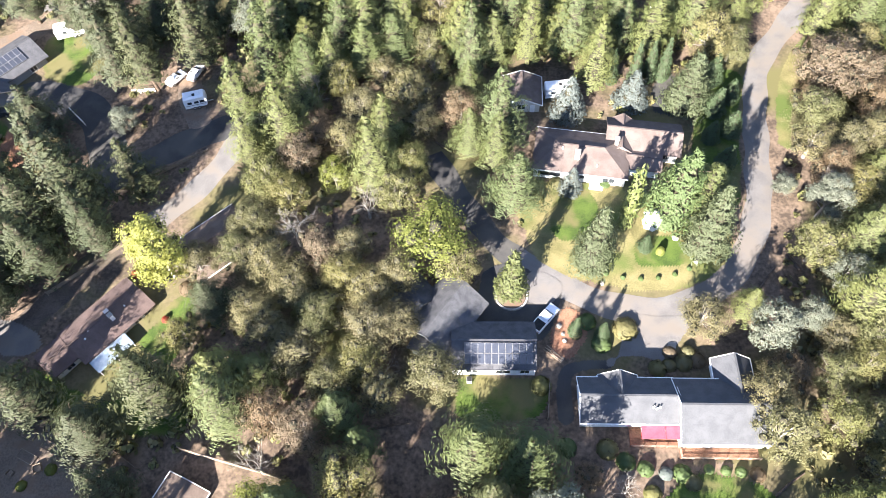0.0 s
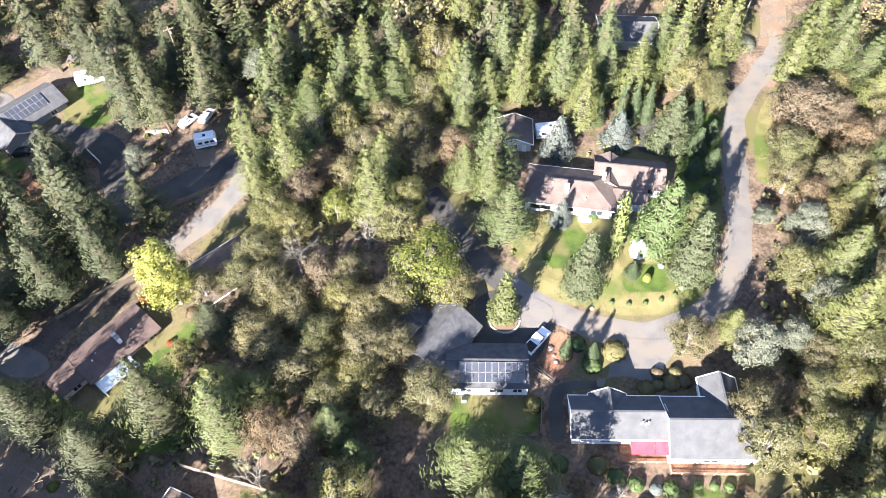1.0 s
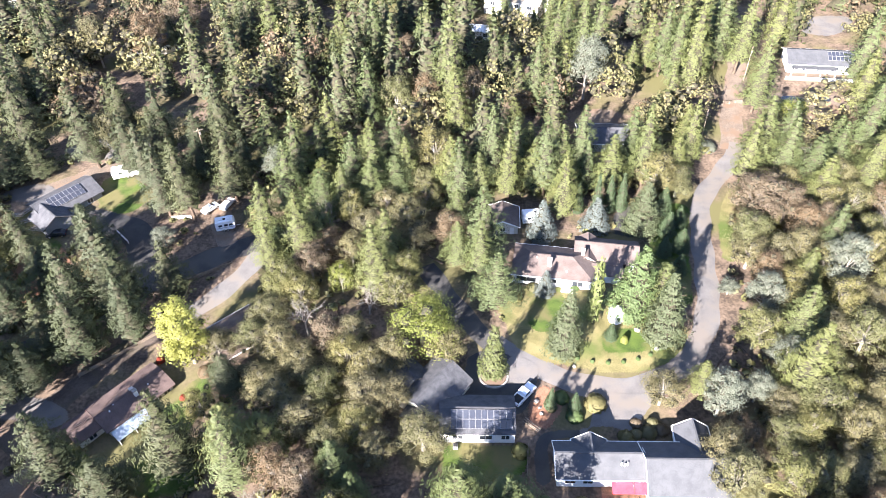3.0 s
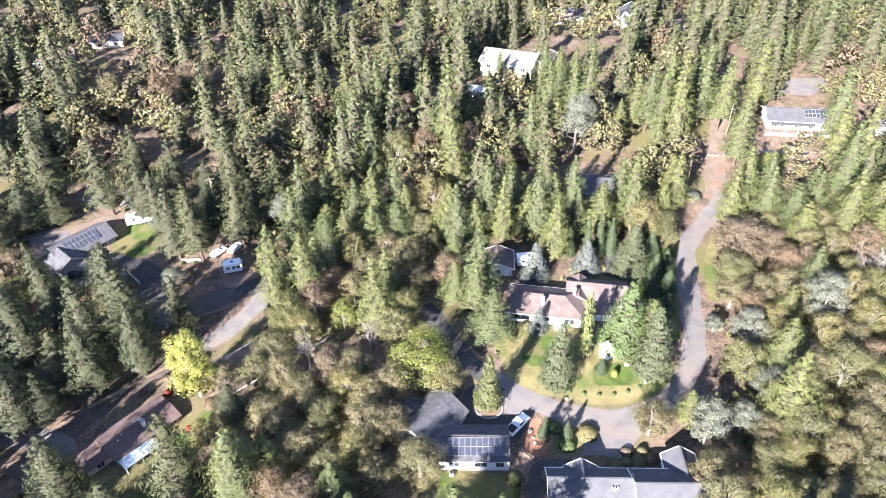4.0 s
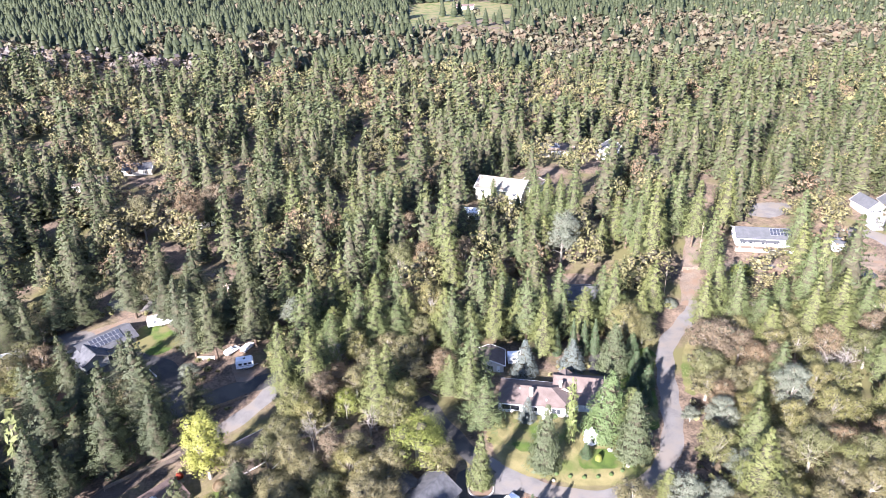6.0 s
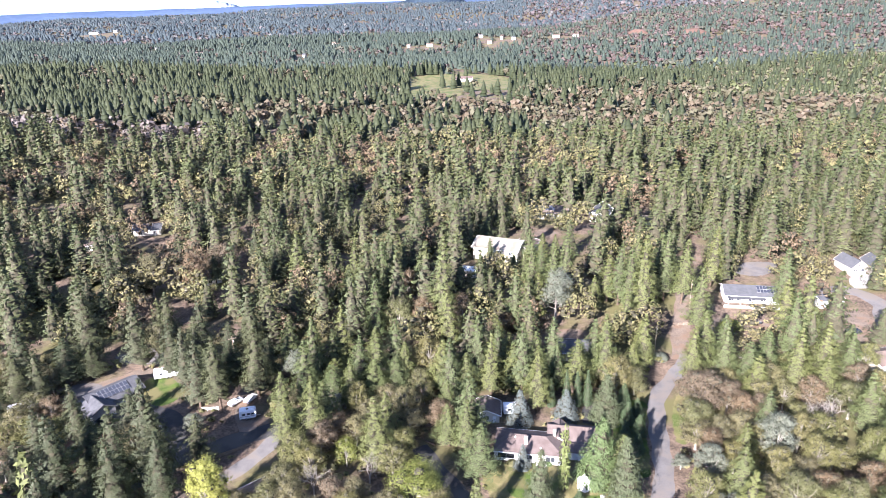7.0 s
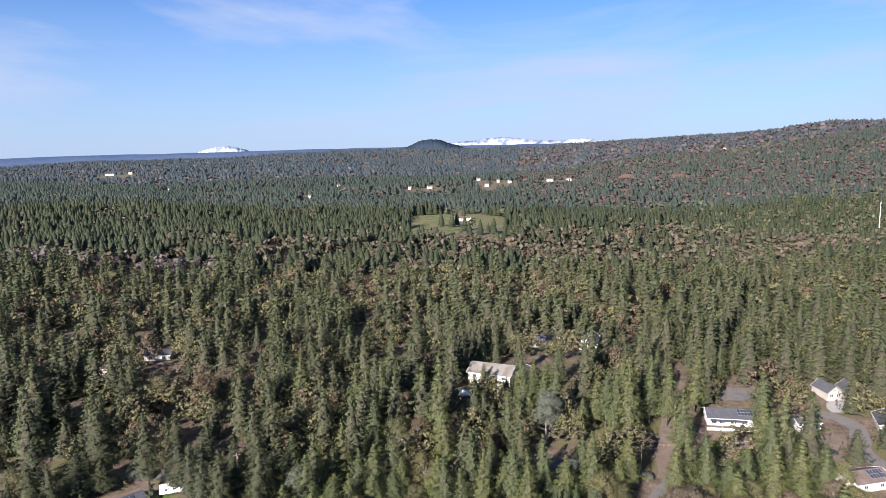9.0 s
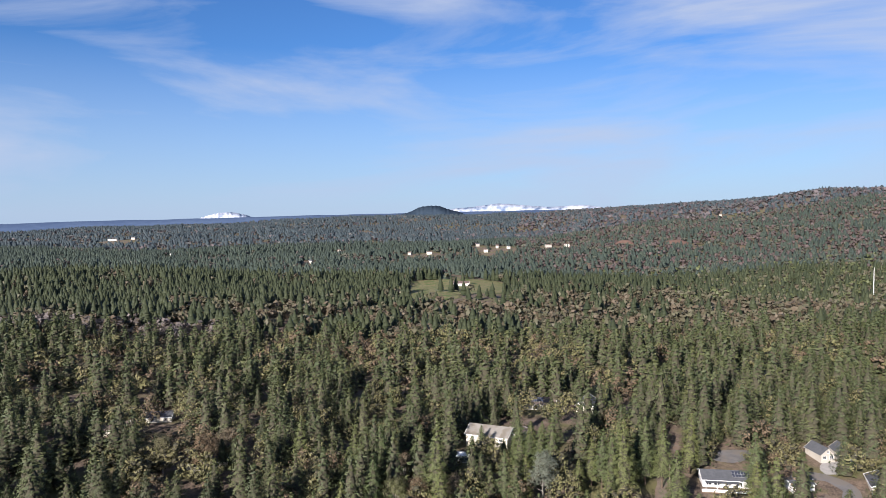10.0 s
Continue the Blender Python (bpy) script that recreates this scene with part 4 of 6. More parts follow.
def vehicle(kind, x, y, rot, paint, label, group=""):
    """A car, pickup or van, nose towards its own +y."""
    root = thing(kind, label, kind.replace("_", " "), pose(x, y, gz(x, y) + 0.1, 0, 0, rot), group)
    ln, w = (5.8, 1.95) if kind == "pickup_truck" else (4.6, 1.8)
    h = ln / 2
    side = [(-h, 0.45), (h, 0.45), (h, 0.85), (h * 0.94, 1.0), (h * 0.42, 1.08), (-h, 1.08)]
    mm = pose(0, 0, 0, 0, 0, 90)
    body = prism("body", side, -w / 2, w / 2, paint, root, mm)
    if kind == "pickup_truck":
        cab = [(-0.75, 1.06), (1.35, 1.06), (0.75, 1.82), (-0.55, 1.82)]
        prism("cab", cab, -w / 2 + 0.12, w / 2 - 0.12, paint, root, mm)
        block("bed", (-w / 2 + 0.1, w / 2 - 0.1, -h + 0.12, -0.9, 1.09, 1.13), rubber, root, "dark lined cargo bed")
        for s in (-1, 1):
            block("side_panel", (s * (w / 2 - 0.05) - 0.05, s * (w / 2 - 0.05) + 0.05, -h, -0.8, 1.08, 1.38), paint, root)
        block("tailgate", (-w / 2, w / 2, -h - 0.05, -h + 0.05, 0.7, 1.38), paint, root)
    else:
        cab = [(-h * 0.9, 1.06), (h * 0.52, 1.06), (h * 0.18, 1.5), (-h * 0.62, 1.5)]
        prism("cab", cab, -w / 2 + 0.1, w / 2 - 0.1, paint, root, mm)
    top = 1.82 if kind == "pickup_truck" else 1.5
    f0, f1 = (1.35, 0.75) if kind == "pickup_truck" else (h * 0.52, h * 0.18)
    a = math.degrees(math.atan2(top - 1.06, f0 - f1))
    ws = math.hypot(top - 1.06, f0 - f1)
    block("windscreen", (-w / 2 + 0.2, w / 2 - 0.2, -ws / 2 + 0.06, ws / 2 - 0.06, 0.0, 0.03), glass, root, "dark windscreen", m=pose(0, (f0 + f1) / 2, (top + 1.06) / 2 + 0.01, -a, 0, 0))
    for s in (-1, 1):
        block("side_window", (s * (w / 2 - 0.11) - 0.02, s * (w / 2 - 0.11) + 0.02, -0.5, f1 - 0.05, 1.14, top - 0.1), glass, root)
        block("headlight", (s * 0.65 - 0.17, s * 0.65 + 0.17, h - 0.02, h + 0.03, 0.68, 0.83), steel, root)
        block("tail_light", (s * 0.75 - 0.1, s * 0.75 + 0.1, -h - 0.07, -h + 0.02, 0.8, 1.0), mat_tail, root)
        for y_ in (-h * 0.62, h * 0.64):
            wheel(root, s * (w / 2 - 0.1), y_)
    return root


def camper(x, y, rot, ln, label):
    """A white travel trailer with windows, roof units and wheels; it lies along its own y."""
    root = thing("camper_trailer", label, "camper", pose(x, y, gz(x, y) + 0.05, 0, 0, rot))
    h = ln / 2
    side = [(-h, 0.55), (h * 0.85, 0.55), (h, 1.0), (h, 2.3), (h * 0.86, 2.9), (-h * 0.95, 2.95), (-h, 2.6)]
    prism("body", side, -1.2, 1.2, car_white, root, pose(0, 0, 0, 0, 0, 90))
    for y_ in (-h * 0.4, h * 0.35):
        block("roof_unit", (-0.45, 0.45, y_ - 0.5, y_ + 0.5, 2.92, 3.18), car_white, root, bevel=0.08)
    block("roof_hatch", (-0.3, 0.3, -0.3, 0.3, 2.93, 3.05), rubber, root)
    for s in (-1, 1):
        for y_ in (-h * 0.5, h * 0.1, h * 0.6):
            block("window", (s * 1.2 - 0.02, s * 1.2 + 0.02, y_ - 0.45, y_ + 0.45, 1.6, 2.2), glass, root)
        for y_ in (-0.5, 0.4):
            wheel(root, s * 1.1, y_, 0.34)
        block("stripe", (s * 1.21 - 0.015, s * 1.21 + 0.015, -h * 0.95, h * 0.9, 1.2, 1.32), grey_paint, root)
    block("hitch", (-0.08, 0.08, h, h + 1.1, 0.45, 0.58), steel, root)
    return root


vehicle("pickup_truck", 13.5, 50.9, -41, car_white, "white pickup truck with a dark bed on the court")
camper(-85.6, 121.2, -69, 8.2, "white camper trailer beside a shaded lawn")
camper(-55.2, 100.8, -74, 4.6, "small white camper trailer under the pines")
camper(19.8, 101.0, -84, 6.2, "white camper parked behind the spruces")
vehicle("car", -60.6, 107.2, -35, car_white, "white car parked beneath tall pines", "cars under the pines")
vehicle("car", -56.6, 108.6, -20, car_white, "white car parked near a camper", "cars under the pines")
vehicle("car", -96.5, 99.0, 100, car_dark, "dark car standing in the shaded drive", "cars under the pines")
vehicle("car", -85.2, 94.0, 95, car_dark, "dark grey car on the shaded drive", "cars under the pines")
vehicle("car", 94.5, 146.0, 75, car_dark, "dark car below the terrace of the white house", "cars by the terrace")
vehicle("car", 43.5, 123.5, 80, car_white, "white car beside the blue roofed house", "cars under the pines")
vehicle("car", 134.2, 141.4, 80, car_dark, "black car parked beside a tan yard", "cars by the terrace")
vehicle("car", 79.5, 252.0, 85, car_dark, "dark car beside the white gabled house", "cars on the hill")

camper(-121.0, 103.8, -60, 8.0, "long white trailer parked under the western pines")
camper(-97.5, 101.6, -30, 4.4, "small pale camper beside the dark roofed house")
for k, (x, y, r) in enumerate(((-106, 104.5, 20), (-102.5, 101.5, -15), (-107.5, 108.5, 55), (-110, 106.5, 5))):
    st = thing("lumber_pile", "pile of pale planks in the cluttered yard", "lumber", pose(x, y, gz(x, y) + 0.05, 0, 0, r), "lumber piles")
    for i in range(6):
        block("plank", (-2.1 + 0.1 * i, 2.0 - 0.14 * ((i * 3) % 5), -0.8 + 0.27 * i, -0.57 + 0.27 * i, 0.06 * (i % 3), 0.06 * (i % 3) + 0.08), fence_wood if i % 2 else concrete, st, m=pose(0, 0, 0, 0, 0, 7 * math.sin(i * 2.3 + k)))

# ---- kerb, poles, fences, stones, hedges ----
island = thing("kerbed_island", "round planted island with a pale stone kerb", "island", pose(8.05, 55.4, gz(8, 55.4)))
for k in range(20):
    a = k * 0.31416
    block("kerb_stone", (2.55, 2.85, -0.42, 0.42, -0.1, 0.28), concrete, island, m=pose(0, 0, 0, 0, 0, math.degrees(a)))
bm = bmesh.new()
bmesh.ops.create_cone(bm, cap_ends=True, segments=20, radius1=2.55, radius2=2.4, depth=0.25, matrix=pose(0, 0, 0.1))
part("soil", bm, dirt, island)


def pole(x, y, h, turn):
    p = thing("utility_pole", "tall wooden utility pole with a crossarm", "utility pole", pose(x, y, gz(x, y), 0, 0, turn), "utility poles")
    bm = bmesh.new()
    bmesh.ops.create_cone(bm, cap_ends=True, segments=10, radius1=0.17, radius2=0.11, depth=h + 0.6, matrix=pose(0, 0, h / 2 - 0.3))
    part("pole", bm, fence_wood, p)
    block("crossarm", (-1.2, 1.2, -0.06, 0.06, h - 0.9, h - 0.76), fence_wood, p)
    for x_ in (-1.1, -0.4, 0.4, 1.1):
        block("insulator", (x_ - 0.05, x_ + 0.05, -0.05, 0.05, h - 0.76, h - 0.56), concrete, p)
    bm = bmesh.new()
    bmesh.ops.create_cone(bm, cap_ends=True, segments=10, radius1=0.2, radius2=0.2, depth=0.7, matrix=pose(0.3, 0, h - 1.7))
    part("transformer", bm, steel, p)


for x, y, h, t in ((66.5, 130.5, 11, 60), (-66, 126, 11, 30), (86.5, 160, 11, 60), (-47, 170, 12, 10)):
    pole(x, y, h, t)


def fence(x0, y0, x1, y1, h, label, step=0.34):
    ln, a = math.hypot(x1 - x0, y1 - y0), math.degrees(math.atan2(y1 - y0, x1 - x0))
    f = thing("board_fence", label, "fence", pose(x0, y0, gz((x0 + x1) / 2, (y0 + y1) / 2), 0, 0, a))
    bm = bmesh.new()
    box(bm, 0.01, step - 0.03, -0.02, 0.02, 0.05, h)
    me = bpy.data.meshes.new("board")
    bm.to_mesh(me)
    bm.free()
    me.materials.append(fence_wood)
    n = int(ln / step)
    for k in range(n):
        b = new("board", me)
        b.parent = f
        b.matrix_basis = pose(k * step, 0, 0.05 * math.sin(k * 1.7))
    for k in range(int(ln / 2.4) + 1):
        block("post", (k * 2.4 - 0.06, k * 2.4 + 0.06, 0.02, 0.14, -0.4, h + 0.1), fence_wood, f)
    for z in (0.4, h - 0.3):
        block("rail", (0, n * step, 0.02, 0.08, z, z + 0.1), fence_wood, f)


fence(-75.5, 40.6, -59.5, 31.8, 1.7, "weathered board fence round a bare yard")
fence(-59.5, 31.8, -52, 27, 1.7, "leaning board fence behind the pines")
fence(-45, 29.5, -27, 24.5, 1.7, "grey board fence between gardens")
fence(12.9, 34, 13.6, 40.5, 1.6, "short board fence beside the lawn")
fence(-75, 57.5, -62, 69.0, 1.0, "low dark fence along the gravel drive")
fence(-67.5, 79.0, -51, 89.5, 1.0, "low fence along the shaded lane")
def rail_fence(x0, y0, x1, y1, label, mat=white_paint):
    ln, a = math.hypot(x1 - x0, y1 - y0), math.degrees(math.atan2(y1 - y0, x1 - x0))
    f = thing("rail_fence", label, "fence", pose(x0, y0, gz((x0 + x1) / 2, (y0 + y1) / 2), 0, 0, a))
    n = max(2, int(ln / 1.5))
    for k in range(n + 1):
        block("post", (k * ln / n - 0.07, k * ln / n + 0.07, -0.07, 0.07, -0.3, 1.15), mat, f)
    for z in (0.35, 0.7, 1.05):
        block("rail", (0, ln, -0.03, 0.03, z, z + 0.11), mat, f)


rail_fence(-69.4, 104.0, -64.8, 104.4, "short white rail fence by the shaded drive")
rail_fence(-81.8, 99.8, -78.0, 96.2, "short white rail fence along the shaded drive")
rail_fence(77.5, 148.5, 84.5, 149.0, "wooden rail gate across the dirt track", fence_wood)


def shrub(x, y, r, h, kind, label, name="garden_shrub", cat="shrub", group="garden shrubs"):
    """A low clipped or loose bush: a short stem and a shell of leaf clumps."""
    rng = np.random.default_rng(int(abs(x * 31 + y * 17)) + 1)
    s = thing(name, label, cat, pose(x, y, gz(x, y)), group)
    n = int(260 * r * r ** 0.2) + 60
    d = rng.normal(0, 1, (n, 3))
    d /= np.linalg.norm(d, axis=1)[:, None]
    d[:, 2] = np.abs(d[:, 2])
    p = d * rng.uniform(0.75, 1.05, (n, 1)) * [r, r, h]
    t = np.cross(d, rng.normal(0, 1, (n, 3)))
    t /= np.linalg.norm(t, axis=1)[:, None] + 1e-6
    w = np.cross(t, d)
    sz = rng.uniform(0.14, 0.3, (n, 1))
    v = np.stack([p - t * sz, p + w * sz, p + t * sz, p - w * sz], 1).reshape(-1, 3)
    i = np.arange(n)[:, None] * 4
    c = new("foliage", mesh_of("foliage", v, np.concatenate([i + [0, 1, 2], i + [0, 2, 3]]), leaf_mat[kind]))
    c.parent = s
    block("stem", (-0.06, 0.06, -0.06, 0.06, -0.1, h * 0.6), bark, s)


for k in range(9):
    a = math.radians(-118 + k * 13)
    shrub(31 + 13.5 * math.cos(a) * 1.0, 67.5 + 9.2 * math.sin(a), 0.42, 0.5, "fir", "small clipped dark shrub along the lawn edge")
for x, y, r, h, k in ((26.8, 49.2, 2.2, 1.7, "oak"), (31.2, 42.3, 1.5, 1.1, "oak"), (33.2, 42.8, 1.2, 1.0, "oak"), (35.5, 43.2, 1.6, 1.3, "oak"), (37.8, 43.6, 1.4, 1.1, "brown_oak"), (33.5, 44.9, 1.2, 1.1, "brown_oak"), (36.5, 45.0, 1.2, 1.2, "oak"), (20.5, 50.5, 1.6, 1.4, "fir"), (18.5, 48.4, 1.1, 1.2, "oak"), (22.6, 46.6, 1.7, 1.4, "fir"), (21.6, 29.2, 1.7, 1.6, "oak"), (24.2, 27.4, 1.5, 1.2, "fir"), (33.8, 24.2, 1.3, 1.1, "oak"), (36.5, 26.2, 0.8, 0.8, "fir"), (39.0, 26.0, 0.8, 0.8, "fir"), (41.2, 25.8, 0.9, 0.9, "fir"), (43.6, 25.4, 1.2, 1.2, "brown_oak"), (27.6, 22.6, 1.4, 1.2, "oak"), (15.4, 29.5, 1.6, 1.5, "fir"), (13.6, 25.0, 1.5, 1.4, "brown_oak"), (16.5, 21.0, 1.7, 1.5, "fir"), (27.0, 26.3, 1.3, 1.2, "fir"), (30.0, 25.6, 1.1, 1.0, "spruce"), (32.4, 25.6, 1.5, 1.2, "fir"), (12.2, 39.5, 1.7, 1.4, "oak"), (22.5, 81, 1.2, 0.9, "fir"), (17.5, 78.6, 1.5, 1.0, "oak"), (26.5, 78.4, 1.1, 0.9, "fir"), (13.5, 75.5, 1.6, 1.2, "oak"), (34.5, 63.4, 0.8, 1.6, "lime"), (68, 129, 2.6, 2.0, "grey_pine"), (-59.8, 61.6, 0.9, 1.0, "red"), (-52.6, 52.6, 0.7, 0.9, "red"), (-49.5, 58.4, 1.6, 1.5, "brown_oak"), (-66, 27, 1.0, 0.9, "lime"), (-70, 24.5, 0.9, 0.8, "lime")):
    shrub(x, y, r, h, k, {"oak": "rounded olive-green garden shrub", "fir": "dark green clipped evergreen shrub", "brown_oak": "shrub with rusty autumn leaves", "lime": "low yellow-green garden bush", "red": "vivid red autumn shrub beside the house", "grey_pine": "large grey-green bush by the lane", "spruce": "pale silvery shrub below the deck"}[k])


def boulder(x, y, r, label="pale rounded field boulder"):
    rng = np.random.default_rng(int(x * 13 + y * 7) + 400)
    bm = bmesh.new()
    bmesh.ops.create_icosphere(bm, subdivisions=2, radius=r)
    for v in bm.verts:
        v.co *= 1 + 0.16 * math.sin(v.co.x * 5 / r + x) * math.cos(v.co.y * 4 / r + y) + rng.normal(0, 0.03)
        v.co.z *= 0.7
    me = bpy.data.meshes.new("boulder")
    bm.to_mesh(me)
    bm.free()
    me.materials.append(stone)
    ob = new("boulder", me)
    ob.location = (x, y, gz(x, y) + r * 0.3)
    tagged(ob, label, "boulder", "garden boulders")


for x, y, r in ((37.6, 66.2, 0.6), (23.8, 57.5, 0.4), (40.6, 61.5, 0.5), (15.8, 49.8, 0.5), (16.6, 47.2, 0.4), (16.4, 48.4, 0.35)):
    boulder(x, y, r)
for k in range(9):
    block_step = thing("garden_step", "grey concrete garden step of a path", "step", pose(34.2 - 0.12 * k, 46.6 - 0.55 * k, gz(34.2 - 0.12 * k, 46.6 - 0.55 * k)), "garden steps")
    block("slab", (-0.7, 0.7, -0.24, 0.24, -0.1, 0.12), concrete, block_step, bevel=0.02)
logs = thing("timber_stack", "loose stack of old boards beside the bed", "timber", pose(14.6, 44.9, gz(14.6, 44.9), 0, 0, -40))
for k in range(7):
    block("board", (-1.8, 1.8, -0.5 + 0.16 * k, -0.38 + 0.16 * k, 0.02 + 0.06 * (k % 3), 0.10 + 0.06 * (k % 3)), fence_wood, logs, m=pose(0, 0, 0, 0, 0, 6 * math.sin(k * 2.1)))

# ---- yard things ----


def limb_mesh(ln):
    a = np.arange(8) * 0.7854
    ring = np.stack([0 * a, np.cos(a), np.sin(a)], 1)
    v = np.concatenate([ring * 0.24 + [-ln / 2, 0, 0], ring * 0.19 + [0, 0.12, 0], ring * 0.10 + [ln / 2, -0.1, 0]])
    f = [[o + i, o + (i + 1) % 8, o + 8 + (i + 1) % 8] for o in (0, 8) for i in range(8)] + [[o + i, o + 8 + (i + 1) % 8, o + 8 + i] for o in (0, 8) for i in range(8)]
    return v, np.array(f + [[0, i + 1, i] for i in range(1, 7)])


for x, y, r, ln in ((-72, 33, -25, 4.0), (-67, 30.5, -25, 3.2), (-70.5, 29, -25, 3.2)):
    bed = thing("raised_bed", "empty timber raised bed on bare earth", "raised bed", pose(x, y, gz(x, y), 0, 0, r), "raised beds in the bare yard")
    for s_ in (-1, 1):
        block("long_board", (-ln / 2, ln / 2, s_ * 0.7 - 0.05, s_ * 0.7 + 0.05, 0, 0.45), fence_wood, bed)
        block("end_board", (s_ * ln / 2 - 0.05, s_ * ln / 2 + 0.05, -0.65, 0.65, 0, 0.45), fence_wood, bed)
    block("soil", (-ln / 2 + 0.05, ln / 2 - 0.05, -0.65, 0.65, 0, 0.36), dirt, bed)
for k, (x, y, r, w) in enumerate(((-68.5, 33.6, 10, 0.5), (-64.5, 31.5, 40, 0.6), (-66.8, 33.4, -20, 0.4), (-70.2, 35.4, 5, 0.5), (-63.4, 28.4, 60, 0.7), (-68.2, 27.2, 25, 0.6), (-72.4, 26.4, -30, 0.5), (-61.8, 30.2, 15, 0.5))):
    crate = thing("wooden_crate", "weathered slatted crate in the bare yard", "crate", pose(x, y, gz(x, y) + 0.04, 0, 0, r), "crates in the bare yard")
    for s_ in (-1, 1):
        block("side", (-w, w, s_ * w - 0.03, s_ * w + 0.03, 0, 0.5), fence_wood, crate)
        block("end", (s_ * w - 0.03, s_ * w + 0.03, -w + 0.03, w - 0.03, 0, 0.5), fence_wood, crate)
    block("base", (-w, w, -w, w, 0, 0.06), fence_wood, crate)
for x, y, r, ln in ((-20, 50, 20, 6), (-28, 45, 70, 7), (1.5, 92, 60, 6), (-4, 88, 140, 5), (52, 58, 50, 6), (57, 62, 110, 5), (-12, 33, 10, 6), (48, 24, 35, 6), (-24, 70, 100, 6), (68, 90, 20, 6)):
    lg = new("fallen_log", mesh_of("fallen_log", *limb_mesh(ln), bark))
    lg.matrix_basis = pose(x, y, gz(x, y) + 0.2, 0, 0, r)
    tagged(lg, "grey fallen log lying on leaf litter", "log", "fallen logs")
pool = thing("trampoline", "round dark trampoline on short steel legs", "trampoline", pose(-57.5, 30.5, gz(-57.5, 30.5)))
bm = bmesh.new()
bmesh.ops.create_cone(bm, cap_ends=True, segments=24, radius1=1.7, radius2=1.7, depth=0.06, matrix=pose(0, 0, 0.8))
part("mat", bm, rubber, pool)
for k in range(6):
    block("leg", (-0.04, 0.04, -0.04, 0.04, 0, 0.8), steel, pool, m=pose(1.65 * math.cos(k * 1.047), 1.65 * math.sin(k * 1.047), 0))

# ---- trees ----


def rhombs(centres, along, across):
    """Small four-cornered leaf clumps: two triangles each."""
    n = len(centres)
    v = np.stack([centres - along, centres + across, centres + along, centres - across], 1).reshape(-1, 3)
    i = np.arange(n)[:, None] * 4
    return v, np.concatenate([i + [0, 1, 2], i + [0, 2, 3]])


def unit(v):
    return v / (np.linalg.norm(v, axis=-1, keepdims=True) + 1e-9)


def conifer_crown(rng, h, r, base, whorls, per, tufts, size, shape=0.75, droop=0.12, ragged=0.3, core=0.6):
    """Whorls of branches with leaf clumps along their outer parts."""
    cs, al, ac = [], [], []
    for k in range(whorls):
        u = (k + rng.random() * 0.8) / whorls
        z = base + (h - base) * u
        reach = r * ((1 - u) ** shape) * (0.55 + 0.45 * min(1, u * 5 + 0.25)) + 0.12
        n = max(3, int(round(per * (0.45 + 0.55 * (1 - u)))))
        for a in rng.random() * 6.28 + np.arange(n) * 6.28 / n + rng.normal(0, 0.25, n):
            ln = reach * (1 + rng.normal(0, ragged)) if u < 0.93 else reach
            ln = float(np.clip(ln, 0.15, r * 1.35))
            m = max(3, int(tufts * (0.35 + 0.65 * ln / r)))
            s = 0.45 + 0.55 * np.sqrt(rng.random(m))
            dirn = np.array([math.cos(a), math.sin(a), 0])
            side = np.array([-math.sin(a), math.cos(a), 0])
            width = 0.24 * ln * (1.15 - s) + 0.14
            p = dirn * (ln * s)[:, None] + side * (rng.normal(0, 1, m) * width * 1.5)[:, None]
            p[:, 2] = z - droop * ln * s ** 1.5 * 2 + rng.normal(0, 0.16, m) + 0.25 * (s > 0.85)
            cs.append(p)
            face = unit(rng.normal(0, 0.20, (m, 3)) + dirn * 0.85 + [0, 0, 0.5])
            t = dirn + rng.normal(0, 0.45, (m, 3))
            t = unit(t - face * (t * face).sum(1)[:, None])
            w = unit(np.cross(t, face))
            sz = size * rng.uniform(0.65, 1.35, m)[:, None]
            al.append(t * sz * 1.35)
            ac.append(w * sz * 0.46)
    leaves = rhombs(np.concatenate(cs), np.concatenate(al), np.concatenate(ac))
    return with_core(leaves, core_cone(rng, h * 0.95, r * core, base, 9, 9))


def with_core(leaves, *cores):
    """Leaves and shade-dark inner twigs in one array, with the slot of each triangle."""
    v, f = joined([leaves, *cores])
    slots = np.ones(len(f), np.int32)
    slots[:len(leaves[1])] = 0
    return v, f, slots


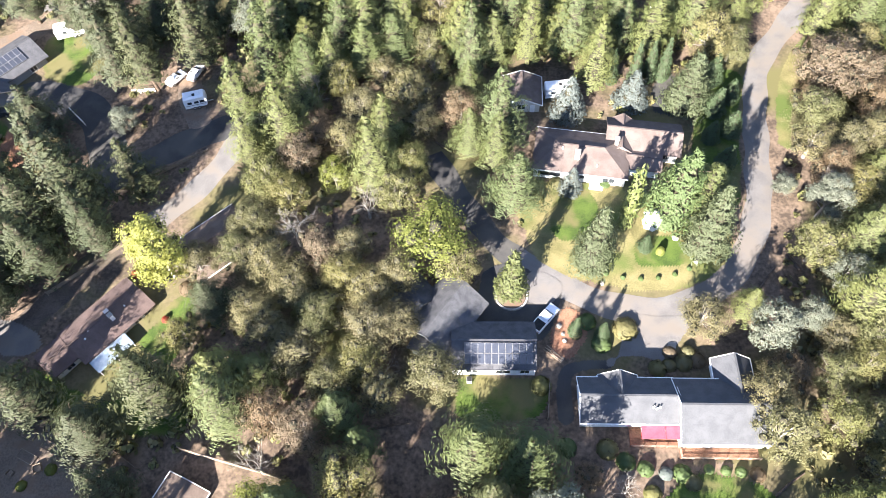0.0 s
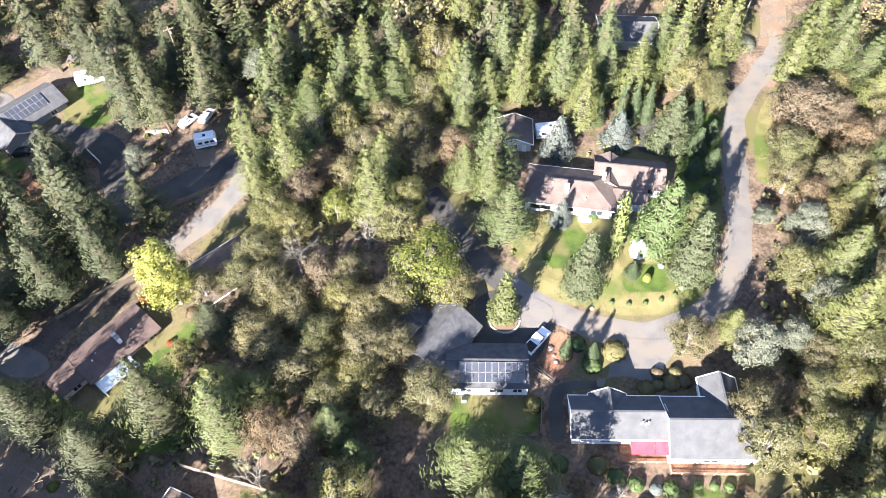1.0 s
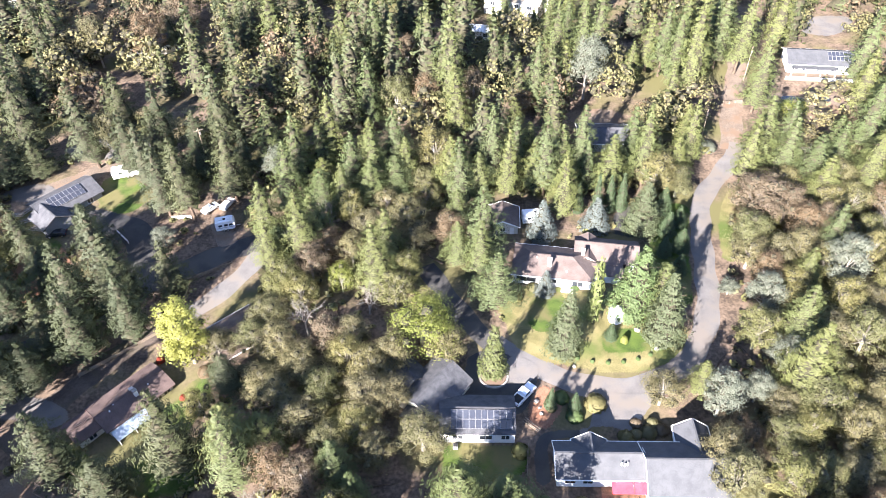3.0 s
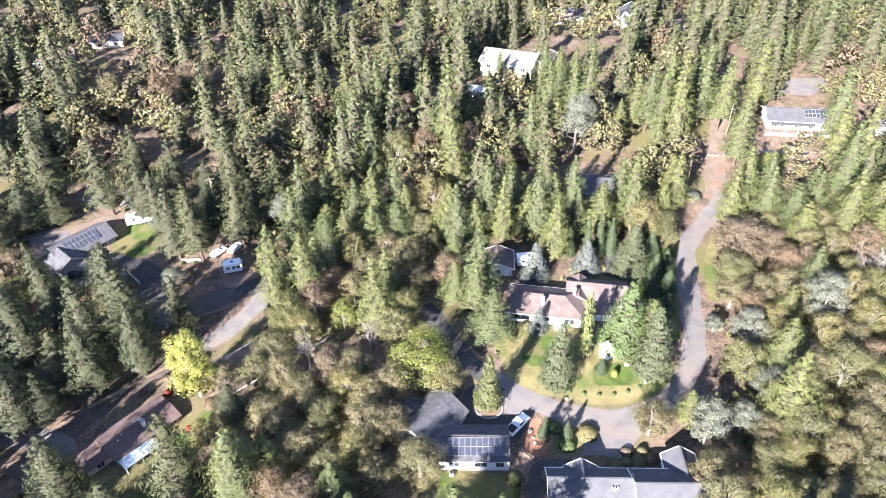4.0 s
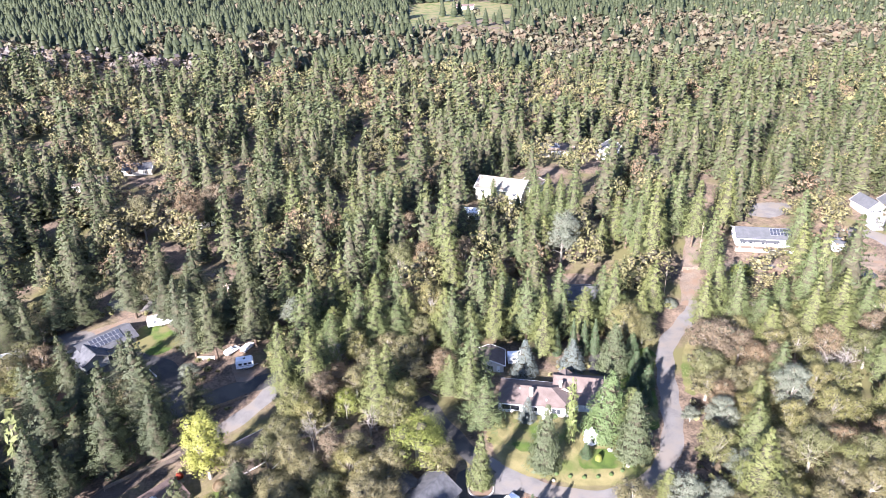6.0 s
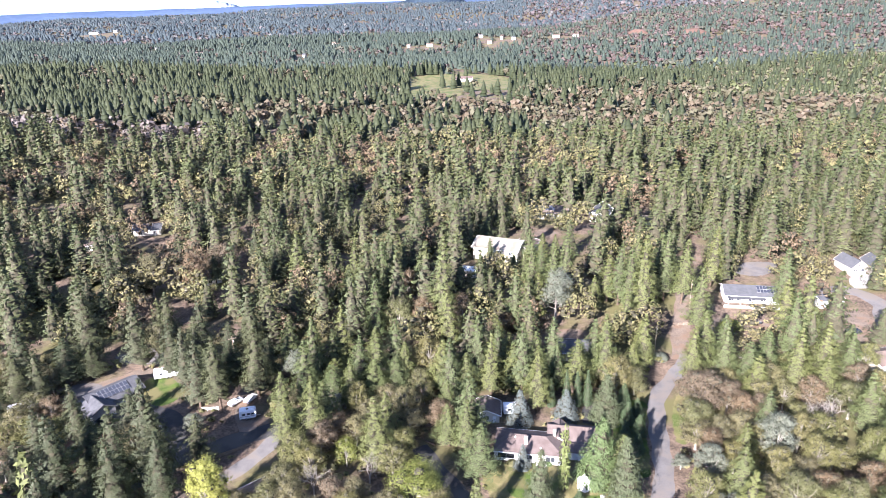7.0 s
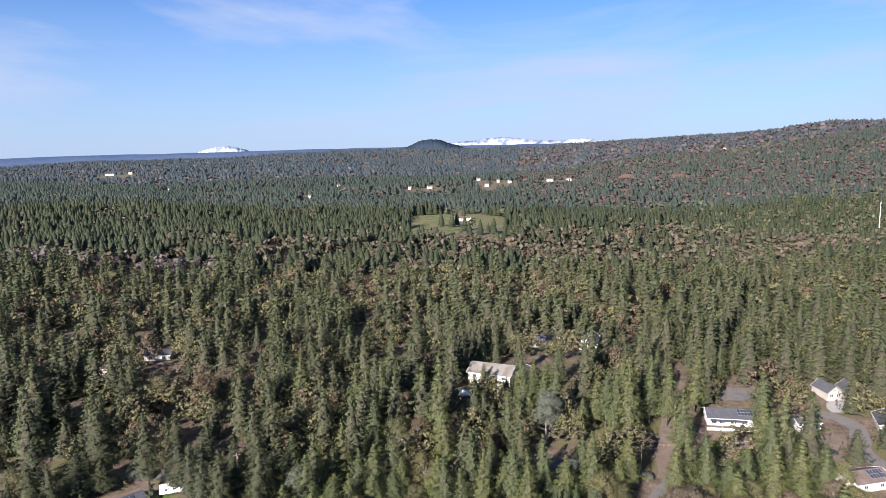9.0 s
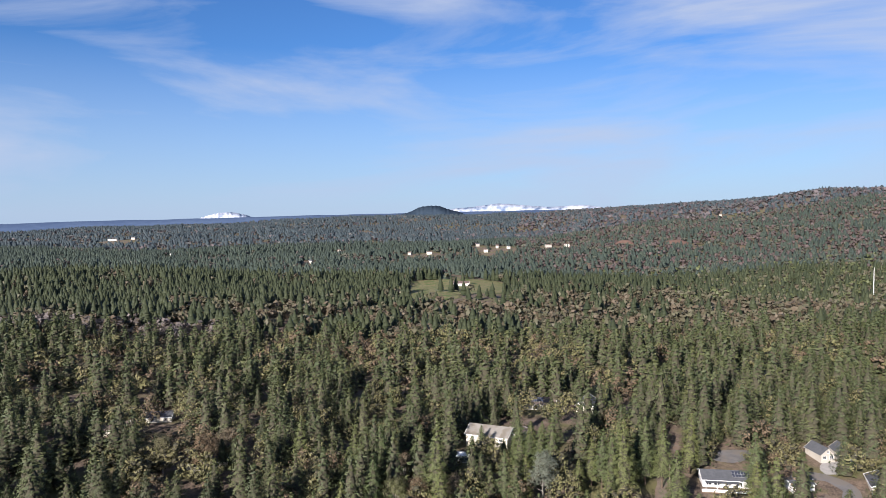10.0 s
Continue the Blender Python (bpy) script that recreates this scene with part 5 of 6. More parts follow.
def pine_crown(rng, h, r, base, whorls, per, tufts, size):
    """A pine: ascending plumes of needle tufts in loose whorls, with a shade-dark core showing in the gaps between
    them.
    """
    cs, al, ac = [], [], []
    for k in range(whorls):
        u = (k + rng.random() * 0.7) / whorls
        reach = 1.08 * r * (1 - u ** 1.25) ** 0.9 * (0.70 + 0.30 * min(1, u * 4 + 0.15)) + 0.15
        n = max(3, int(round(per * (0.5 + 0.5 * (1 - u)))))
        for a in rng.random() * 6.28 + np.arange(n) * 6.28 / n + rng.normal(0, 0.22, n):
            ln = float(np.clip(reach * (1 + rng.normal(0, 0.20)), 0.2, r * 1.3))
            z = base + (h - base) * u + rng.normal(0, 0.25)
            m = max(min(5, tufts), int(tufts * (0.25 + 0.75 * ln / r)))
            s = 0.30 + 0.70 * rng.random(m) ** 0.75
            dirn, side = np.array([math.cos(a), math.sin(a), 0]), np.array([-math.sin(a), math.cos(a), 0])
            rise = 0.04 + 0.26 * u
            wide = (0.13 * ln + 0.10) * (1.25 - 0.8 * s)
            p = dirn * (ln * s)[:, None] + side * (rng.normal(0, 1, m) * wide)[:, None]
            p[:, 2] = z + ln * s * rise - 0.16 * ln * s ** 2 + np.abs(rng.normal(0, 0.16, m))
            cs.append(p)
            face = unit(dirn * 0.85 + [0, 0, 0.5] + rng.normal(0, 0.14, (m, 3)))
            t = dirn + [0, 0, 0.55] + side * rng.normal(0, 0.7, m)[:, None] + rng.normal(0, 0.25, (m, 3))
            t = unit(t - face * (t * face).sum(1)[:, None])
            w = np.cross(t, face)
            sz = size * rng.uniform(0.6, 1.4, m)[:, None]
            al.append(t * sz * 1.4)
            ac.append(w * sz * 0.42)
    leaves = rhombs(np.concatenate(cs), np.concatenate(al), np.concatenate(ac))
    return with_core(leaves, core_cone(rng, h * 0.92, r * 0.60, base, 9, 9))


def core_cone(rng, h, r, base, rings=5, sides=8):
    """The dense inner part of a conifer: a ragged stack of skirts."""
    pieces = []
    for k in range(rings):
        z0, z1 = base + (h - base) * k / (rings + 0.4), base + (h - base) * min(0.98, (k + 2.4) / (rings + 0.4))
        w = r * (1 - (k / (rings + 0.3)) ** 1.2) ** 0.9 * rng.uniform(0.75, 1.15, sides)
        a = np.arange(sides) * 6.2832 / sides + rng.random() * 6
        ring = np.stack([np.cos(a) * w, np.sin(a) * w, z0 + rng.normal(0, 0.4, sides)], 1)
        pieces.append((np.vstack([ring, [0, 0, z1]]), np.array([[i, (i + 1) % sides, sides] for i in range(sides)])))
    return joined(pieces)


def core_lump(rng, c, r, flat):
    """The dense inner part of a leafy lobe: an uneven lump."""
    rows, cols = 4, 6
    v = [c + np.array([0, 0, r * flat]), c - np.array([0, 0, r * flat])]
    for i in range(1, rows):
        th = math.pi * i / rows
        for j in range(cols):
            a = 6.2832 * (j + 0.5 * (i % 2)) / cols
            v.append(c + np.array([math.sin(th) * math.cos(a), math.sin(th) * math.sin(a), math.cos(th) * flat]) * r * rng.uniform(0.8, 1.2))
    f = []
    for j in range(cols):
        k = (j + 1) % cols
        f.append([0, 2 + j, 2 + k])
        f.append([1, 2 + (rows - 2) * cols + k, 2 + (rows - 2) * cols + j])
        for i in range(rows - 2):
            a, b = 2 + i * cols, 2 + (i + 1) * cols
            f += [[a + j, b + j, b + k], [a + j, b + k, a + k]]
    return np.array(v), np.array(f)


def broad_crown(rng, h, r, base, lobes, leaves, size, flat=0.8, dense=0.5):
    """A crown of many overlapping uneven sprays of small leaf clumps; also gives the sprays' middles for the limbs."""
    cs, al, ac, mids, cores = [], [], [], [], []
    for k in range(lobes):
        a, u = rng.random() * 6.28, (k + rng.random()) / lobes
        rad = r * (0.20 + 0.70 * math.sqrt(rng.random())) * math.sqrt(max(0.08, 1 - (2 * u - 0.75) ** 2 * 0.62))
        c = np.array([math.cos(a) * rad, math.sin(a) * rad, base + (h - base) * (0.12 + 0.74 * u)])
        lr = r * rng.uniform(0.15, 0.33)
        mids.append(c)
        n = int(leaves * rng.uniform(0.6, 1.4) * (lr / r / 0.24) ** 1.5)
        d = unit(rng.normal(0, 1, (n, 3)))
        p = c + d * (lr * np.abs(rng.normal(0.78, 0.26, (n, 1)))) * [1.15, 1.15, flat]
        cs.append(p)
        face = unit(0.75 * d + 0.5 * unit(p - [0, 0, h * 0.4]) + rng.normal(0, 0.26, (n, 3)))
        t = unit(np.cross(face, rng.normal(0, 1, (n, 3))))
        w = np.cross(t, face)
        sz = size * rng.uniform(0.5, 1.5, n)[:, None]
        al.append(t * sz)
        ac.append(w * sz * 0.62)
        if rng.random() < dense:
            cores.append(core_lump(rng, c - [0, 0, 0.15 * lr], lr * 0.5, flat))
    v, f, slots = with_core(rhombs(np.concatenate(cs), np.concatenate(al), np.concatenate(ac)), *cores)
    return v, f, slots, mids


def limb(p0, p1, r0, r1, sides=6, bend=None):
    """A tapered limb between two points, bent a little in the middle."""
    p0, p1 = np.array(p0, float), np.array(p1, float)
    mid = (p0 + p1) / 2 + (np.zeros(3) if bend is None else np.array(bend))
    ax = unit(p1 - p0)
    e = unit(np.cross(ax, [0.3, 0.9, 0.2]))
    g = np.cross(ax, e)
    a = np.arange(sides) * 6.2832 / sides
    ring = np.cos(a)[:, None] * e + np.sin(a)[:, None] * g
    v = np.concatenate([p0 + ring * r0, mid + ring * (r0 + r1) / 2, p1 + ring * r1])
    f = []
    for k in range(2):
        for i in range(sides):
            j, o = (i + 1) % sides, k * sides
            f += [[o + i, o + j, o + sides + j], [o + i, o + sides + j, o + sides + i]]
    return v, np.array(f)


def joined(pieces):
    vs, fs, n = [], [], 0
    for v, f in pieces:
        vs.append(v)
        fs.append(f + n)
        n += len(v)
    return np.concatenate(vs), np.concatenate(fs)


def bare_branches(rng, h, r, levels=4):
    out = []

    def grow(p, d, ln, rad, lev):
        q = p + d * ln
        out.append(limb(p, q, rad, rad * 0.6, 3, rng.normal(0, 0.05 * ln, 3)))
        if lev:
            for _ in range(3 if lev > 1 else 4):
                grow(p + d * ln * rng.uniform(0.6, 1.0), unit(d + rng.normal(0, 0.55, 3) + [0, 0, 0.12]), ln * rng.uniform(0.55, 0.8), rad * 0.55, lev - 1)

    for _ in range(4):
        d = unit(rng.normal(0, 0.5, 3) + [0, 0, 1])
        grow(np.array([0, 0, h * 0.25]), d * [r / h * 2.2, r / h * 2.2, 1], h * 0.27, 0.12, levels)
    return joined(out)


SPECIES = {
    # height, radius, bark, leaves
    "pine": (20.0, 4.0, bark, "pine"),
    "shade_pine": (20.0, 4.0, bark, "shade_pine"),
    "fir": (14.0, 3.6, bark, "fir"),
    "grey_fir": (14.0, 3.6, bark, "grey_fir"),
    "slim_fir": (13.0, 2.4, bark, "dark_fir"),
    "spruce": (11.0, 3.3, bark, "spruce"),
    "cypress": (12.0, 1.35, bark, "cypress"),
    "cedar": (13.0, 2.5, bark, "cedar"),
    "oak": (11.0, 4.6, pale_bark, "oak"),
    "brown_oak": (10.5, 4.4, pale_bark, "brown_oak"),
    "yellow": (16.0, 3.6, pale_bark, "yellow"),
    "lime": (11.0, 5.2, pale_bark, "lime"),
    "grey_pine": (16.0, 4.4, pale_bark, "grey_pine"),
    "bare": (9.0, 3.6, pale_bark, None),
}
TREE_WORDS = {
    "pine": ("pine_tree", "tall ponderosa pine with open green needle whorls", "pine tree"),
    "shade_pine": ("pine_tree", "tall grey-green pine with open whorls, needles darkened for shade", "pine tree"),
    "fir": ("fir_tree", "full bright green conifer branched to the ground", "conifer"),
    "grey_fir": ("fir_tree", "full grey-green conifer branched to the ground", "conifer"),
    "slim_fir": ("young_conifer", "slender green conifer with a pointed crown", "conifer"),
    "spruce": ("blue_spruce", "silvery blue spruce with drooping tiers", "spruce"),
    "cedar": ("cedar_tree", "pointed cedar with dense bronze-green foliage", "cedar"),
    "cypress": ("columnar_cypress", "narrow column of yellow-green cypress foliage", "cypress"),
    "oak": ("oak_tree", "spreading oak with thinning olive autumn leaves", "oak tree"),
    "brown_oak": ("autumn_oak", "rounded oak with rusty brown autumn leaves", "oak tree"),
    "yellow": ("yellow_poplar", "tall broadleaf tree in vivid yellow leaf", "tree"),
    "lime": ("leafy_maple", "broad round maple with bright lime leaves", "maple tree"),
    "grey_pine": ("grey_pine", "open grey-green pine with pale forked limbs", "pine tree"),
    "bare": ("bare_tree", "leafless tree of fine grey twigs", "tree"),
}


def tree_meshes(kind, seed):
    h, r, wood, leaf = SPECIES[kind]
    rng = np.random.default_rng(seed * 17 + 3)
    if kind in ("pine", "shade_pine"):
        v, f, slots = pine_crown(rng, h, r, h * rng.uniform(0.14, 0.26), 29, 10, 36, 0.16)
    elif kind in ("fir", "grey_fir"):
        v, f, slots = conifer_crown(rng, h, r, 0.7, 28, 13, 28, 0.17, 0.85, 0.16, 0.14)
    elif kind in ("slim_fir", "cedar"):
        v, f, slots = conifer_crown(rng, h, r, 0.6, 26, 11, 16, 0.20, 0.88, 0.10, 0.12)
    elif kind == "spruce":
        v, f, slots = conifer_crown(rng, h, r, 0.5, 22, 12, 26, 0.17, 0.95, 0.20, 0.12)
    elif kind == "cypress":
        v, f, slots = conifer_crown(rng, h, r, 0.3, 30, 7, 6, 0.28, 0.42, -0.35, 0.10)
    elif kind == "grey_pine":
        v, f, slots, mids = broad_crown(rng, h, r, h * 0.22, 48, 190, 0.165, 1.0, 0.35)
    elif kind == "bare":
        v, f, slots = None, None, None
    elif kind == "yellow":
        v, f, slots, mids = broad_crown(rng, h, r, 1.5, 70, 170, 0.14, 1.3, 0.4)
    else:
        v, f, slots, mids = broad_crown(rng, h, r, h * 0.2, 62, 150, 0.118)
    name = TREE_WORDS[kind][0]
    if kind in ("oak", "brown_oak", "yellow", "lime", "grey_pine"):
        stem = [limb((0, 0, -0.4), (0.1, 0, h * 0.35), 0.34, 0.24, 8), limb((0.1, 0, h * 0.33), (0, 0.2, h * 0.7), 0.24, 0.09, 6)]
        stem += [limb((0.05, 0, h * rng.uniform(0.2, 0.4)), m, 0.12, 0.03, 4, (0, 0, -0.3)) for m in mids[::3]]
    elif kind == "bare":
        stem = [limb((0, 0, -0.4), (0, 0, h * 0.27), 0.26, 0.18, 8)]
        v, f = bare_branches(rng, h, r)
    else:
        stem = [limb((0, 0, -0.4), (rng.normal(0, 0.1), rng.normal(0, 0.1), h * 0.96), 0.30 * h / 20 + 0.06, 0.04, 8)]
        stem += [limb((0, 0, z), (math.cos(a) * r * 0.55, math.sin(a) * r * 0.55, z + 0.1), 0.06, 0.02, 4) for z, a in zip(np.linspace(h * 0.1, h * 0.75, 14), rng.random(14) * 6.28)]
    sv, sf = joined(stem)
    return mesh_of(name + "_trunk", sv, sf, wood), mesh_of(name + "_crown", v, f, leaf_mat[leaf] if leaf else pale_bark, slots)


VARIANTS = {"pine": 5, "shade_pine": 3, "oak": 4, "brown_oak": 3, "fir": 2, "slim_fir": 2, "grey_pine": 2, "bare": 2}
made_trees = {}
tree_rng = np.random.default_rng(11)
PLANTED = []                             # x, y, radius


def plant(kind, x, y, top=None, radius=None, label=""):
    """One tree: its trunk stands on the ground, its top at the height given."""
    # Western pines take the leaves coloured for shade.
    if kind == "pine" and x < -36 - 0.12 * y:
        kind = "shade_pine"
    h, r = SPECIES[kind][:2]
    z = gz(x, y)
    sz = ((top - z) / h) if top is not None else tree_rng.uniform(0.8, 1.15)
    sr = radius / r if radius else sz ** 0.6 * tree_rng.uniform(0.9, 1.12)
    v = int(tree_rng.integers(VARIANTS.get(kind, 1)))
    m = pose(x, y, z, tree_rng.normal(0, 1.2), tree_rng.normal(0, 1.2), tree_rng.random() * 360) @ Matrix.Diagonal((sr, sr, sz, 1))
    PLANTED.append((x, y, r * sr))
    name, words, cat = TREE_WORDS[kind]
    if (kind, v) in made_trees:
        ob = copy_thing(made_trees[kind, v], m)
    else:
        trunk, crown = tree_meshes(kind, v + 1)
        ob = thing(name, words, cat, m, "trees of the wooded neighbourhood")
        for n, me in (("trunk", trunk), ("crown", crown)):
            c = new(n, me)
            c.parent = ob
        made_trees[kind, v] = ob
        ob.scale = (1, 1, 1)
        ob.matrix_basis = Matrix.Identity(4)
        ob = copy_thing(ob, m)
    if label:
        tagged(ob, label)
    return ob


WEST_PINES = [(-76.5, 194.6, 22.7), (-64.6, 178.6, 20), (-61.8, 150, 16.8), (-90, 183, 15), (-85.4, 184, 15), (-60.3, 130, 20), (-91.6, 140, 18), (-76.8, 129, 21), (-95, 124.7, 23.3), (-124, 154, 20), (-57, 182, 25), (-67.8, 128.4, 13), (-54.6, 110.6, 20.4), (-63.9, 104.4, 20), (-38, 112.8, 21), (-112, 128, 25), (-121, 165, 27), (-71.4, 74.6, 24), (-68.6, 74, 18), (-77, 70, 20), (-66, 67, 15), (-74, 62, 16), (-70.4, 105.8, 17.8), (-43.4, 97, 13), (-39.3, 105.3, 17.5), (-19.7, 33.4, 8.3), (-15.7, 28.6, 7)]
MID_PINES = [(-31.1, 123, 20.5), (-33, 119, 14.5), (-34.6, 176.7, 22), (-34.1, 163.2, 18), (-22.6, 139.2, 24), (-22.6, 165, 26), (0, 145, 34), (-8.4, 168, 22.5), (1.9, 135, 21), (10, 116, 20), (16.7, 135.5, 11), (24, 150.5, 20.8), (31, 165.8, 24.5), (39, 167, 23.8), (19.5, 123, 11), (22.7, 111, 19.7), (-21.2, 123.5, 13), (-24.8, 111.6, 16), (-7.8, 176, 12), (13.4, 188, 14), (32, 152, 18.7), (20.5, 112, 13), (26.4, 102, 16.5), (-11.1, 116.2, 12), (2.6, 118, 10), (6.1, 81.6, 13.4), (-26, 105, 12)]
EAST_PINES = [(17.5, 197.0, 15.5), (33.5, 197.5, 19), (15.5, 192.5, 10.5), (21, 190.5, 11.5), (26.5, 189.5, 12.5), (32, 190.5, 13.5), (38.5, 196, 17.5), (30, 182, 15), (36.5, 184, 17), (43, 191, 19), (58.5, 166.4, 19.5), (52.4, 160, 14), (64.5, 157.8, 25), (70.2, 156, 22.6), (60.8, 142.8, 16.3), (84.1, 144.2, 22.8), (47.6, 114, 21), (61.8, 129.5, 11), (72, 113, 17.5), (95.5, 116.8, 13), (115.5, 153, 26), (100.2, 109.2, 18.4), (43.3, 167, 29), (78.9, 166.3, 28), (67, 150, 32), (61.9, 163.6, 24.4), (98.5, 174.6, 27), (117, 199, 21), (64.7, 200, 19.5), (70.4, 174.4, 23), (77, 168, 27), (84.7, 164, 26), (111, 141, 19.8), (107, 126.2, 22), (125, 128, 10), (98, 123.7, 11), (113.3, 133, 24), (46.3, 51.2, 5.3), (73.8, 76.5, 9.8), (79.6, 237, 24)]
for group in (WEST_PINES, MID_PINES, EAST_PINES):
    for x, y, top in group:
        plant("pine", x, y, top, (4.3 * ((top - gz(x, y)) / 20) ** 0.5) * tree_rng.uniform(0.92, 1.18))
OAKS = [(-111, 174, 20, 6), (-90.7, 128, 14, 4.5), (-31.8, 73.7, 5.7, 4.2), (-19.7, 62.8, 5.0, 4), (-11.2, 57.5, 6.5, 4), (-17.7, 23.9, 8.2, 4.5), (-20, 56.4, 6.5, 4), (-15.5, 54.5, 6, 4), (-15.6, 47, 7.5, 4.8), (-5.2, 39.9, 4.8, 5.0), (38.5, 49, 4.0, 4.4), (45.5, 36, 6.3, 4.5), (59.8, 46, 2.6, 4.5), (46, 29.6, 9, 4.6), (56, 32, 4.5, 4.5), (62.4, 41, 4, 4.5), (-1.2, 59.5, 5.6, 4.2), (-19.3, 93.8, 6.4, 4.6), (-9.8, 79.8, 6.6, 4), (-4.6, 122, 11, 5.5), (64.6, 84, 5.8, 5.5), (70.6, 74.4, 6.1, 5)]
for x, y, top, r in OAKS:
    plant("oak", x, y, top, r)
BROWN_OAKS = [(-89, 190, 18, 7), (-95.5, 176, 20, 6), (-14, 163.8, 16, 5), (-7, 142.6, 15, 4.6), (5.9, 145, 15, 4.5), (19.8, 145.4, 7, 4), (-0.3, 93.3, 6.2, 4.2), (-30.9, 82, 7.5, 4.4), (-25, 62, 6, 4.2), (-30.6, 33.6, 6.5, 3.8), (70.9, 100.6, 11, 7.5), (50, 40, 3, 4.2)]
for x, y, top, r in BROWN_OAKS:
    plant("brown_oak", x, y, top, r)
plant("oak", -15.1, 142, 15, 5.5, "spreading oak with golden yellow-green leaves")
plant("oak", 49.8, 109.5, 10.7, 5.5, "wide oak with golden olive leaves beside the lane")
plant("lime", 92.9, 139, 7, 4.5)
plant("lime", -6.0, 63.0, 8.2, 8.2)
plant("lime", -23.8, 78, 5.4, 3.4)
plant("yellow", -52.4, 61.0, 13.5, 5.2)
# Those with y under 14 stand out of view, added to cast shade northwards.
for x, y, top, r in ((-48.2, 37.4, 16, 5.8), (-43, 53.6, 5, 4.6), (-32.5, 39.5, 7, 4.6), (-36.7, 34, 15.5, 5.4), (-83, 13, 12, 5), (-75, 9, 10, 5), (24, 7, 7.5, 4.5), (31, 5, 7.5, 4.5), (38, 7, 7, 4.5), (-88, 30, 14, 5), (-94, 44, 16, 5.5), (-86, 52, 15, 5), (-92, 70, 17, 5.5)):
    plant("pine", x, y, top, r)
# Unseen oaks, added only to shade the lower lawn.
for x, y, top, r in ((27, 3, 3, 5), (33, 1, 3, 5), (40, 4, 2.5, 5), (21, 5, 3, 5), (46, 9, 3.5, 5)):
    plant("oak", x, y, top, r)
plant("pine", 1.6, 28.0, 9.5, 6.0)
plant("pine", 9.4, 26.4, 9.0, 5.8)
plant("bare", -13.7, 38.3, 2.4, 4.0)
for x, y, top, r in ((-11.6, 48.6, 5.0, 4.6), (-15.0, 53.6, 5.0, 4.2), (-16.6, 41.6, 5.5, 4.4), (-13.2, 36.8, 4.5, 4.0), (-21.5, 38.5, 4.5, 4.0)):
    plant("oak", x, y, top, r, "open oak with pale yellow-green autumn leaves")
plant("oak", -46.8, 61.2, 3.5, 4.0)
plant("oak", -24.2, 50.6, 4, 4.6)
plant("oak", -37.5, 69, 4.5, 4.4)
plant("oak", -39.5, 62.5, 4, 4.0)
plant("grey_pine", 38, 152.5, 21.5, 6)
plant("grey_pine", 81.1, 77, 12.5, 5)
plant("grey_pine", 48.4, 46.6, 8.6, 4)
plant("grey_pine", 63, 56.5, 5.6, 3.8)
plant("grey_pine", 56, 49.5, 4.2, 3)
plant("grey_pine", 58.5, 76.1, 1.2, 2.4)
plant("grey_pine", -68.3, 95, 1.5, 3.2)
plant("spruce", 20.9, 95.6, 7.6, 4.2)
plant("spruce", 33.6, 98.2, 5.8, 4.2)
plant("spruce", 19.9, 77.1, 3.4, 2.6)
plant("grey_fir", 44.4, 97.8, 10.5, 5.2, "grey-green conifer behind the brown roofed house")
plant("bare", 44.8, 96.0, 3, 2.6)
plant("fir", 37.7, 72.1, 14.4, 6.2, "big full bright green conifer on the lawn")
plant("grey_fir", 42.5, 64.6, 13.6, 5.0, "dense grey-green conifer at the edge of the lane")
plant("grey_fir", 22.2, 61.9, 13.0, 4.3, "grey-green conifer in the front lawn")
plant("cedar", 7.9, 55.8, 10.2, 3.0, "pointed cedar on a kerbed island in the court")
plant("cypress", 28.7, 68.6, 13.8, 1.5)
plant("slim_fir", 34.6, 102.5, 9.5, 1.8)
plant("slim_fir", 37.8, 104, 8, 1.8)
plant("slim_fir", 40.8, 104.5, 8, 1.8)
plant("slim_fir", 30.5, 104.0, 6, 1.6)
for x, y, top, r in ((49.5, 82.5, 2.6, 2.2), (51.8, 90.0, 3.2, 2.4), (49.6, 95.5, 3.6, 2.5), (53.2, 98.5, 2.8, 2.2), (47.8, 88.5, 2.4, 2.0), (50.6, 103.5, 4.4, 2.6)):
    plant("slim_fir", x, y, top, r, "dark green young conifer between house and lane")
plant("slim_fir", 31.8, 64.2, 0.8, 1.5)
plant("slim_fir", 18.2, 48.6, 0.9, 1.3)
plant("slim_fir", 22.6, 47.8, 0.6, 1.4)
plant("bare", 23.5, 22.8, 0.8, 2.6)
plant("brown_oak", 18.2, 24.5, -0.6, 2.4, "small tree with orange-brown leaves below the deck")

def blocked(x, y, gap):
    """Which of the spots lie on a road, by a house or on open ground."""
    x, y = np.atleast_1d(x).astype(float), np.atleast_1d(y).astype(float)
    hit = np.zeros(len(x), bool)
    for line, half in ROADS:
        (x0, y0), (x1, y1) = line.min(0) - half - gap, line.max(0) + half + gap
        k = np.nonzero((x > x0) & (x < x1) & (y > y0) & (y < y1))[0]
        if len(k):
            d2 = (x[k, None] - line[None, :, 0]) ** 2 + (y[k, None] - line[None, :, 1]) ** 2
            hit[k] |= d2.min(1) < (half + gap) ** 2
    for hx, hy, hr in KEEP_CLEAR:
        hit |= (x - hx) ** 2 + (y - hy) ** 2 < (hr + gap) ** 2
    return hit | on_open(x, y, AREAS)


def on_open(x, y, areas):
    hit = np.zeros(len(x), bool)
    for a in areas:
        ring = np.array(a)
        (x0, y0), (x1, y1) = ring.min(0), ring.max(0)
        k = np.nonzero((x > x0) & (x < x1) & (y > y0) & (y < y1))[0]
        if len(k):
            hit[k] |= inside(a, x[k], y[k])
    return hit


